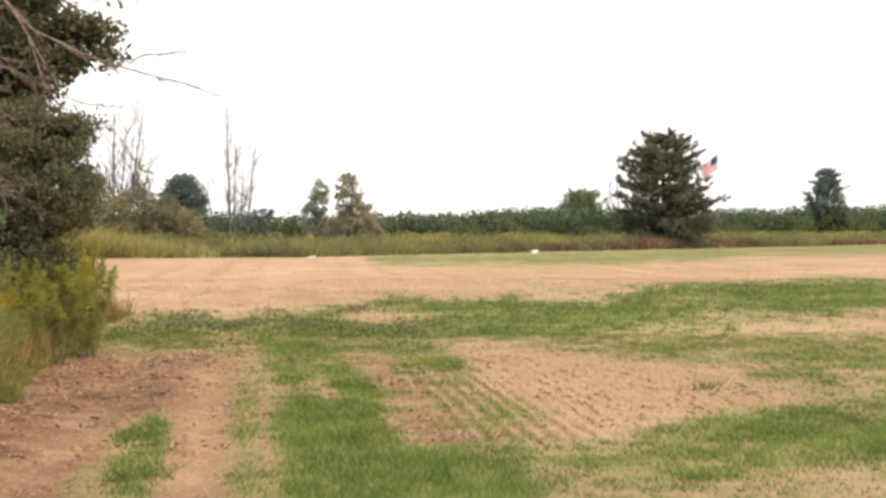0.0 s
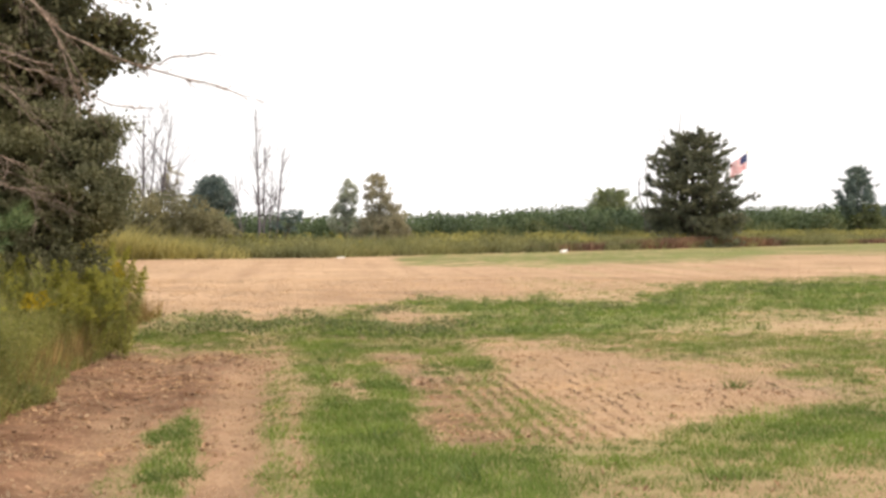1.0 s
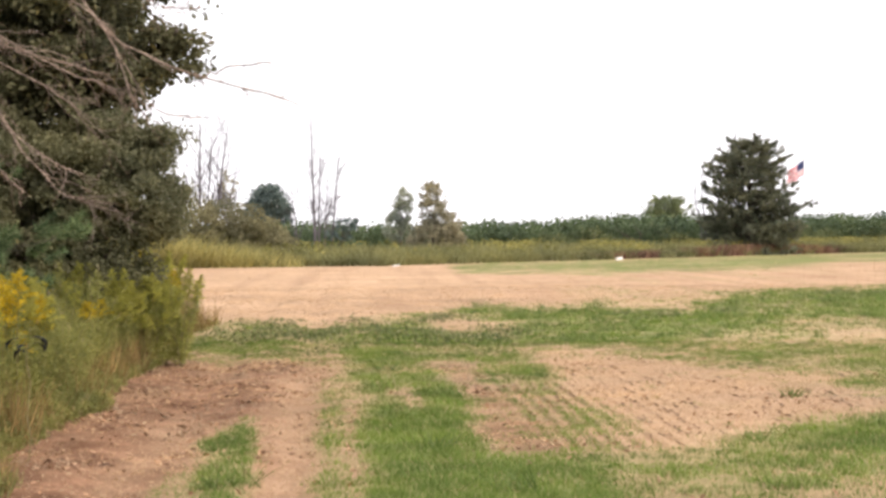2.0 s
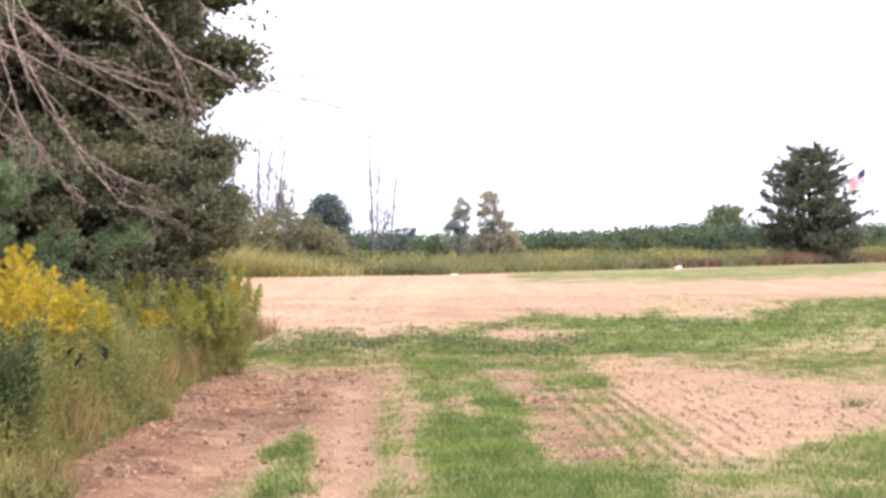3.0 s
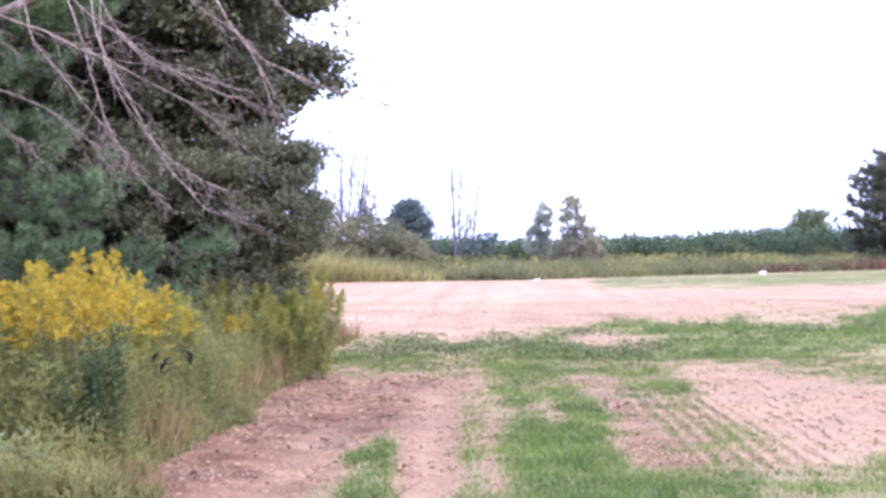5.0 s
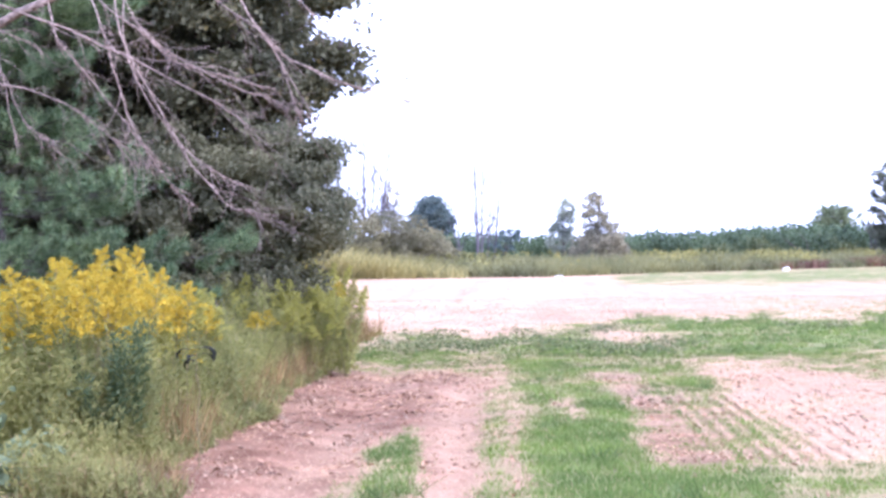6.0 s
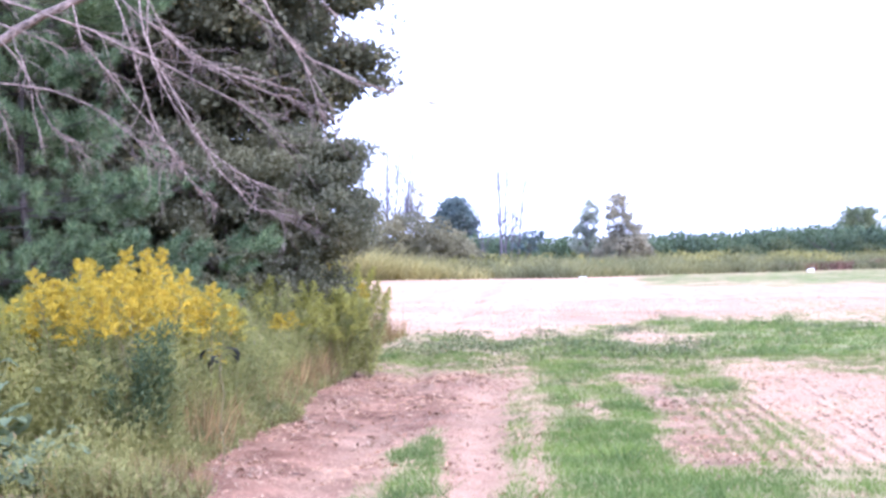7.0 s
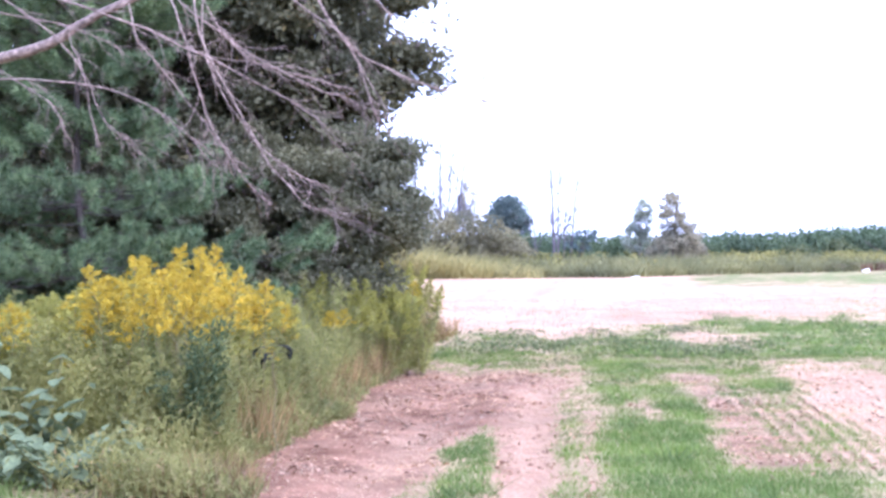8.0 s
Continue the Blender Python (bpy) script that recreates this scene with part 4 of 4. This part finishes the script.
    whorled_pine("pine_tree", "soft blue-green pine with drooping layered boughs", (-7.55, 17.4, 0), 9.0, 0.12, reach, 14, 17, 0.2, 0.125, 0.0095, 130, M_NEEDLE, 0.05, 0.07, 0.135, 0.26, (0.6, 1.18), 0.04, 0.045, 0.13)


rng = np.random.default_rng(5)
thicket()


def dead_limb_tree():
    """A half-dead tree whose bare boughs hang before the pine."""
    root = tagged(new("bare_limbed_tree"), "half-dead tree with bare drooping pinkish brown boughs", "tree")
    root.location = (-7.7, 13.2, 0)
    o = Vector(root.location)
    w = Wood()
    trunk = bent((0, 0, -0.1), (0.3, 0.2, 6.5), 0, 9, 0.01)
    w.tube(trunk, taper(0.2, 0.06, 10), 10)
    place("trunk", w.mesh("trunk", M_BARK), root)

    def curve(knots, n=4):
        """A smooth line through the knots."""
        k = [knots[0]] + knots + [knots[-1]]
        out = []
        for i in range(1, len(k) - 2):
            p0, p1, p2, p3 = k[i - 1:i + 3]
            for j in range(n):
                t = j / n
                out.append(0.5 * (2 * p1 + (p2 - p0) * t + (2 * p0 - 5 * p1 + 4 * p2 - p3) * t * t + (3 * p1 - p0 - 3 * p2 + p3) * t ** 3))
        return out + [knots[-1]]

    def bough(knots, depth, r, twigs, length, down=-0.10):
        """A bough that springs from the trunk or the main limb; knots: (x, z)."""
        r = r * (1.5 if r > 0.03 else 0.72)
        line = [Vector((x, 13.12 if i == 0 else depth, z)) - o for i, (x, z) in enumerate(knots)]
        pts = curve(line)
        pts = [pts[0]] + [p + Vector(rng.normal(size=3) * 0.008) for p in pts[1:]]
        n = len(pts)
        w = Wood()
        w.tube(pts, taper(r, max(0.0055, r * 0.3), n), 6)
        whole = place("bough", w.mesh("bough", M_TWIG), root)
        for i in range(int(twigs * 4.2)):
            k = int(rng.integers(n // 4, n))
            along = (pts[min(k + 1, n - 1)] - pts[k - 1]).normalized()
            way = along + Vector((rng.uniform(-0.35, 0.7), rng.normal() * 0.35, rng.uniform(-0.55, 0.4)))
            tw = Wood()
            sprig(tw, pts[k], way, length * rng.uniform(0.35, 1.45), min(0.0065, max(0.0036, r * 0.36)), 2 if i % 6 == 0 else 1, 0.95, down * 0.6, 2, 0.2)
            place("twig", tw.mesh("twig", M_TWIG), whole)
    # the main limb, then what hangs from it and from the trunk
    bough([(-7.6, 3.0), (-6.16, 3.20), (-5.65, 3.45), (-5.14, 3.66), (-4.41, 3.97), (-3.6, 4.2)], 13.1, 0.036, 3, 0.4)
    bough([(-7.5, 4.15), (-5.91, 3.66), (-4.77, 3.21), (-3.83, 2.73), (-3.56, 2.51)], 13.0, 0.0165, 7, 0.45)
    bough([(-4.96, 3.73), (-4.60, 3.43), (-3.83, 2.92), (-3.30, 2.72)], 12.9, 0.011, 7, 0.4)
    bough([(-4.99, 3.72), (-4.70, 3.37), (-4.48, 2.62), (-4.22, 2.16), (-3.94, 1.87)], 12.8, 0.0095, 5, 0.35)
    bough([(-4.66, 3.86), (-4.50, 3.26), (-4.00, 2.33), (-3.66, 1.90), (-3.36, 1.80)], 12.7, 0.0105, 6, 0.35)
    bough([(-4.61, 3.88), (-4.46, 3.05), (-4.05, 2.38), (-3.59, 2.05)], 12.75, 0.0085, 4, 0.3)
    bough([(-5.27, 3.61), (-5.08, 3.26), (-4.66, 2.72), (-4.24, 2.22)], 12.85, 0.0085, 5, 0.3)
    bough([(-4.21, 4.03), (-3.77, 3.54), (-3.32, 3.16), (-3.06, 2.51)], 12.9, 0.012, 5, 0.35)
    bough([(-3.63, 4.18), (-3.02, 3.43), (-2.57, 3.33)], 13.1, 0.008, 3, 0.3)
    bough([(-7.5, 3.75), (-5.80, 3.40), (-5.36, 3.23)], 12.9, 0.009, 3, 0.3)
    bough([(-7.5, 3.0), (-5.58, 2.89), (-4.83, 2.62), (-4.43, 2.23)], 12.7, 0.011, 6, 0.4)
    bough([(-7.5, 4.3), (-5.82, 3.31), (-5.36, 2.58), (-5.15, 2.44)], 12.8, 0.0085, 4, 0.35)
    bough([(-5.82, 3.37), (-5.53, 2.99), (-5.39, 2.36)], 12.75, 0.006, 3, 0.25)
    bough([(-7.5, 3.5), (-5.98, 2.87), (-5.60, 2.39)], 12.7, 0.0085, 4, 0.3)
    bough([(-4.75, 3.83), (-4.33, 3.22), (-3.98, 2.99), (-3.28, 2.81)], 12.95, 0.007, 5, 0.35)
    # the one that reaches out before the sky, and its fork
    bough([(-3.9, 4.12), (-3.39, 3.2), (-2.68, 2.82), (-1.93, 2.61)], 13.1, 0.018, 4, 0.22, 0.01)
    bough([(-2.56, 2.79), (-2.35, 2.86), (-2.03, 2.89)], 13.1, 0.0095, 2, 0.15, 0.01)
    bough([(-3.39, 3.2), (-3.02, 2.6), (-2.8, 2.49), (-2.58, 2.47)], 13.1, 0.007, 2, 0.15, 0.01)


rng = np.random.default_rng(31)
dead_limb_tree()


def goldenrod_meshes(bloom):
    """Stem, leaf and plume meshes of one goldenrod with three stalks, one metre tall."""
    w, leaf_faces, plume_faces = Wood(), [], []
    for k in range(3):
        foot = np.array([rng.normal() * 0.05, rng.normal() * 0.05])
        top = foot + rng.normal(size=2) * 0.1
        high = 1.0 if k == 0 else rng.uniform(0.8, 0.98)

        def at(t):
            t = np.asarray(t, dtype=float)[..., None]
            return np.concatenate([foot + (top - foot) * t ** 1.6, t * high], -1)
        w.tube([Vector(at(t)) for t in np.linspace(0, 1, 7)], taper(0.005, 0.0022, 7), 4)
        # narrow leaves all the way up, shorter towards the head
        n = 190
        t = rng.uniform(0.08, 0.93, n)
        a = rng.uniform(0, 2 * np.pi, n)
        ax = unit(np.stack([np.cos(a), np.sin(a), rng.uniform(-0.3, 1.2, n)], 1))
        leaf_faces.append(leaves(at(t), ax, rng.uniform(0.05, 0.1, n) * (1.15 - 0.5 * t), 0.011))
        # the head: arching branchlets with small florets along their upper side
        base, count = (0.76, 15) if bloom else (0.74, 15)
        for i in range(count):
            u0 = i / (count - 1)
            t0 = base + (0.99 - base) * u0
            ang = i * 2.4 + k
            ln = (0.125 if bloom else 0.085) * (1.12 - u0 * 0.85) * rng.uniform(0.75, 1.2)
            m = 46
            u = rng.uniform(0.08, 1, m)
            out = at(np.full(m, t0)) + np.stack([np.cos(ang) * u * ln, np.sin(ang) * u * ln, ln * (1.1 * u - 0.75 * u * u)], 1)
            out += rng.normal(size=(m, 3)) * 0.006
            plume_faces.append(leaves(out, unit(random_dirs(m) + np.array([0, 0, 0.8])), 0.017, 0.0085))
    return w.mesh("stem", M_STEM), face_mesh("leaves", np.concatenate(leaf_faces), 4, M_GOLDLEAF), face_mesh("plume", np.concatenate(plume_faces), 4, M_GOLD if bloom else M_BUD)


def goldenrods():
    kinds = [goldenrod_meshes(True) for i in range(6)] + [goldenrod_meshes(False) for i in range(5)]
    spots = []
    for i in range(3000):
        y = rng.uniform(10.6, 14.4) if i % 5 < 4 else rng.uniform(14.4, 27)
        x = edge_x(y) - 0.25 - abs(rng.normal()) * (1.9 if y < 14.4 else 0.8)
        if x < -7.2 or len(spots) > 256 or math.hypot(x + 4.75, y - 10.3) < 0.62 or (abs(x + 3.8) < 0.3 and y < 11.05):
            continue
        if i % 2 and x < edge_x(y) - 2.4:
            continue
        near = min(((x - q[0]) ** 2 + (y - q[1]) ** 2 for q in spots), default=9)
        if near > 0.17 ** 2:
            spots.append((x, y))
    for i in range(38):  # a clump where the thicket ends, and pale stalks behind it
        y = 19.6 + rng.normal() * 0.4 if i < 24 else rng.uniform(21.5, 25.5)
        spots.append((-0.2285 * y + rng.uniform(-0.5, 0.34) * (1 if i < 24 else 0.8), y))
    for i, (x, y) in enumerate(spots):
        end_clump = i >= len(spots) - 38
        deep = 0.5 if end_clump else edge_x(y) - x
        tall = 0.75 + 0.72 * min(1, deep / 0.5)
        if y < 14.4:
            crest = math.exp(-((x + 4.1) / (0.95 if x < -4.1 else 1.0)) ** 2 - ((y - 11.9) / 1.5) ** 2)
            tall = min(tall + 0.1 * crest, 1.12 + 0.46 * crest)
        else:
            tall *= 0.7 if y < 18 else 0.85
        tall *= rng.uniform(0.55, 1.04) if i % 3 == 0 else rng.uniform(0.92, 1.04)
        chance = 0.95 if tall > 1.4 else 0.65 if tall > 1.2 else 0.22
        if x > -3.95 and tall > 1.05:
            chance = max(chance, 0.75)
        if y > 14.4:
            chance = 0.13 if end_clump else 0.1
        if end_clump:
            tall = rng.uniform(0.6, 1.22) if y < 21 else rng.uniform(1.0, 1.5)
        bloom = deep > 0.25 and rng.uniform() < chance
        stem, lv, plume = kinds[int(rng.integers(0, 6)) if bloom else int(rng.integers(6, 11))]
        bare = not bloom and 14.4 < y < 20.5 and (y < 18.5 or rng.uniform() < 0.55)
        label = "goldenrod in full golden yellow bloom" if bloom else "green goldenrod stalks not yet in flower" if bare else "green goldenrod with closed yellowish buds"
        root = tagged(new("goldenrod"), label, "wildflower", "goldenrods along the lane")
        wide = rng.uniform(1.0, 1.45)
        root.matrix_basis = pose(x, y, float(height(x, y)) - 0.01, rng.normal() * 4, rng.normal() * 4, rng.uniform(0, 360)) @ Matrix.Diagonal((wide, wide, tall, 1))
        place("stem", stem, root)
        place("leaves", lv, root)
        if not bare:
            place("plume", plume, root)


rng = np.random.default_rng(12)
goldenrods()


def tall_grass():
    """Rank green and dry grass at the thicket's foot."""
    for name, mat, n, txt, share in (("tall_green_grass", M_TALLGREEN, 16000, "rank green grass at the thicket's foot", 0.5), ("tall_dry_grass", M_TALLDRY, 13000, "dry tan grass stalks between the weeds", 0.42)):
        y = rng.uniform(8.0, 29, n)
        x = edge_x(y) + 0.1 - np.abs(rng.normal(size=n)) * 0.9
        ok = (y > 9.3) & ((y > 10.8) | (x > -4.0))
        x, y = x[ok], y[ok]
        n = len(x)
        h = (0.12 + share * np.clip((edge_x(y) - x) / 0.8, 0, 1)) * rng.uniform(0.6, 1.3, n)
        if share < 0.45:
            x = np.where(rng.uniform(size=n) < 0.6, edge_x(y) + 0.04 - np.abs(rng.normal(size=n)) * 0.4, x)
            h = np.where(edge_x(y) - x < 0.5, rng.uniform(0.08, 0.62, n) * (0.3 + 1.3 * fbm(x + 8, y, 0.6)), h)
        keep = (fbm(x + (3 if share > 0.4 else 60), y, 0.8) > 0.42) & (np.hypot(x + 4.75, y - 10.2) > 0.62)
        h = np.where(y < 10.2, np.minimum(h, 0.28), h)
        b = blades(on_ground(x[keep], y[keep]), h[keep], 0.012, 0.35)
        tagged(place(name, face_mesh(name, b, 3, mat)), txt, "grass", kind="stuff")


tall_grass()


def low_herbs():
    """Leafy green herbs that fill the foot of the goldenrod stand."""
    n = 5200
    y = rng.uniform(8.4, 24, n)
    x = edge_x(y) + 0.05 - np.abs(rng.normal(size=n)) * np.where(y < 13, 1.3, 0.5)
    keep = (rng.uniform(size=n) < np.where(y > 11.5, 0.8, 1.0)) & (np.hypot(x + 4.5, (y - 9.85) * 0.8) > 0.5) & (y > 9.2) & (fbm(x, y + 44, 0.7) > 0.36)
    x, y = x[keep], y[keep]
    tall = 0.12 + (0.4 + 0.3 * np.exp(-((y - 11.2) / 0.7) ** 2)) * np.clip((edge_x(y) - x) / 0.7, 0, 1) * np.where(y < 10.3, 0.68, 1.0) * rng.uniform(0.55, 1.2, len(x))
    per = 31
    t = rng.uniform(0.1, 1, len(x) * per)
    p = np.repeat(on_ground(x, y), per, 0)
    p[:, 2] += t * np.repeat(tall, per)
    p[:, :2] += rng.normal(size=(len(p), 2)) * 0.05
    q = leaves(p, unit(random_dirs(len(p)) + np.array([0, 0, 0.7])), rng.uniform(0.03, 0.075, len(p)), 0.011)
    tagged(place("low_herbs", face_mesh("low_herbs", q, 4, M_HERB)), "light green leafy herbs at the goldenrods' foot", "herbs", kind="stuff")


low_herbs()


def tall_weeds():
    """Leafy stalks, waist high, that close the side of the thicket."""
    n = 1080
    y = np.where(rng.uniform(size=n) < 0.35, rng.uniform(11.2, 14.5, n), rng.uniform(14.5, 25, n))
    x = edge_x(y) - 0.15 - np.abs(rng.normal(size=n)) * 0.6
    face = rng.uniform(size=n) < 0.4
    x = np.where(face, rng.uniform(-6.3, -3.7, n), x)
    y = np.where(face, 10.45 + 0.2 * np.abs(x + 4.6) + rng.uniform(0, 0.55, n), y)
    tall = (0.55 + 0.6 * np.clip((edge_x(y) - x) / 0.6, 0, 1)) * rng.uniform(0.75, 1.1, n)
    tall = np.where(face, rng.uniform(0.4, 0.92, n) * (1 + 0.2 * ease(4.5, 5.1, -x)), np.where((y > 14.3) & (y < 18), tall * 0.8, tall))
    per = 95
    t = rng.uniform(0.08, 1, n * per)
    p = np.repeat(on_ground(x, y), per, 0)
    lean = np.repeat(rng.normal(size=(n, 2)) * 0.08, per, 0)
    p[:, :2] += lean * t[:, None] + rng.normal(size=(len(p), 2)) * 0.03
    p[:, 2] += t * np.repeat(tall, per)
    q = leaves(p, unit(random_dirs(len(p)) + np.array([0, 0, 0.5])), rng.uniform(0.04, 0.09, len(p)) * (1.2 - 0.5 * t), 0.013)
    tagged(place("tall_weeds", face_mesh("tall_weeds", q, 4, M_TALLWEED)), "olive green leafy weeds along the thicket's side", "weeds", kind="stuff")


tall_weeds()


def dark_weed():
    root = tagged(new("dark_weed"), "bushy dark green weed among the goldenrods", "weed")
    root.location = (-3.86, 10.75, 0)
    for i in range(7):
        w = Wood()
        sprig(w, (0, 0, 0), (rng.normal() * 0.25, rng.normal() * 0.25, 1), 0.9, 0.004, 1, 0.4, 0.05, 3)
        place("stem", w.mesh("stem", M_STEM), root)
    per, stalks = 130, 13
    foot = rng.normal(size=(stalks, 2)) * np.array([0.14, 0.1])
    high = rng.uniform(0.6, 1.08, stalks)
    t = rng.uniform(0.42, 1, (stalks, per))
    p = np.stack([foot[:, :1] * (0.6 + t) + rng.normal(size=t.shape) * 0.035, foot[:, 1:] * (0.6 + t) + rng.normal(size=t.shape) * 0.035, t * high[:, None]], -1).reshape(-1, 3)
    place("leaves", face_mesh("leaves", leaves(p, unit(random_dirs(len(p)) + np.array([0, 0, 0.6])), 0.075, 0.015), 4, M_WEED), root)


dark_weed()


def dark_sprig():
    """A stalk with a few curled, almost black leaves on top."""
    root = tagged(new("black_leaved_weed"), "thin weed with a few almost black curled leaves on top", "weed")
    root.location = (-3.4, 11.1, 0)
    w = Wood()
    w.tube(bent((0, 0, 0), (0.0, 0.0, 0.8), 0, 6, 0.01), taper(0.005, 0.003, 7), 5)
    place("stem", w.mesh("stem", M_STEM), root)
    for dx, dz, turn, size in ((-0.07, 0.82, 200, 0.11), (0.06, 0.83, -10, 0.14), (0.0, 0.78, 260, 0.12), (0.09, 0.79, 30, 0.1), (-0.02, 0.74, 150, 0.11)):
        vs, fs = [], []
        for i in range(6):
            t = i / 5
            half = 0.3 * math.sin(math.pi * (0.08 + 0.9 * t)) * (1 - 0.3 * t)
            vs += [(t, -half, 0.18 * math.sin(t * 3)), (t, 0, 0.3 * math.sin(t * 3) - 0.5 * t * t), (t, half, 0.18 * math.sin(t * 3))]
        for i in range(5):
            a = i * 3
            fs += [(a, a + 1, a + 4, a + 3), (a + 1, a + 2, a + 5, a + 4)]
        me = bpy.data.meshes.new("leaf")
        me.from_pydata(vs, [], fs)
        me.materials.append(M_BLACKLEAF)
        place("leaf", me, root, pose(dx * 0.4, -0.05, dz, 0, 10, turn) @ Matrix.Diagonal((size, size, size, 1)))


dark_sprig()


def broad_leaved_plant(base, stems, high):
    """A coarse plant with large pale blue-green leaves."""
    root = tagged(new("broad_leaved_plant"), "coarse weed with large pale blue-green leaves", "weed")
    root.location = base
    shapes = []
    for v in range(4):
        vs, fs, n = [], [], 6
        for i in range(n + 1):
            t = i / n
            half = 0.4 * math.sin(math.pi * min(1, t * 0.93 + 0.05)) ** 0.75 * (1 - 0.35 * t)
            z = -0.3 * t * t + 0.03 * v * t
            vs += [(t, -half, z + 0.09 + 0.02 * math.sin(i * 2 + v)), (t, 0, z), (t, half, z + 0.09 - 0.02 * math.sin(i * 2 + v))]
        for i in range(n):
            a = i * 3
            fs += [(a, a + 1, a + 4, a + 3), (a + 1, a + 2, a + 5, a + 4)]
        me = bpy.data.meshes.new("leaf")
        me.from_pydata(vs, [], fs)
        me.materials.append(M_BIGLEAF)
        for p in me.polygons:
            p.use_smooth = True
        shapes.append(me)
    for i in range(stems):
        a = rng.uniform(0, 2 * math.pi)
        lean = Vector((math.cos(a) * 0.42, math.sin(a) * 0.32, rng.uniform(0.12, high)))
        pts = bent((0, 0, -0.02), lean, -0.03, 6, 0.02)
        w = Wood()
        w.tube(pts, taper(0.008, 0.004, 7), 5)
        place("stem", w.mesh("stem", M_TALLGREEN), root)
        for k in range(8):
            q = pts[2 + k % 5]
            size = rng.uniform(0.08, 0.17)
            m = Matrix.Translation(q) @ Euler((rng.normal() * 0.3, rng.uniform(-0.3, 0.5), rng.uniform(0, 6.28))).to_matrix().to_4x4() @ Matrix.Diagonal((size, size, size, 1))
            place("leaf", shapes[int(rng.integers(0, 4))], root, m)


broad_leaved_plant((-4.74, 10.0, 0), 30, 0.85)
broad_leaved_plant((-4.36, 9.75, 0), 17, 0.4)
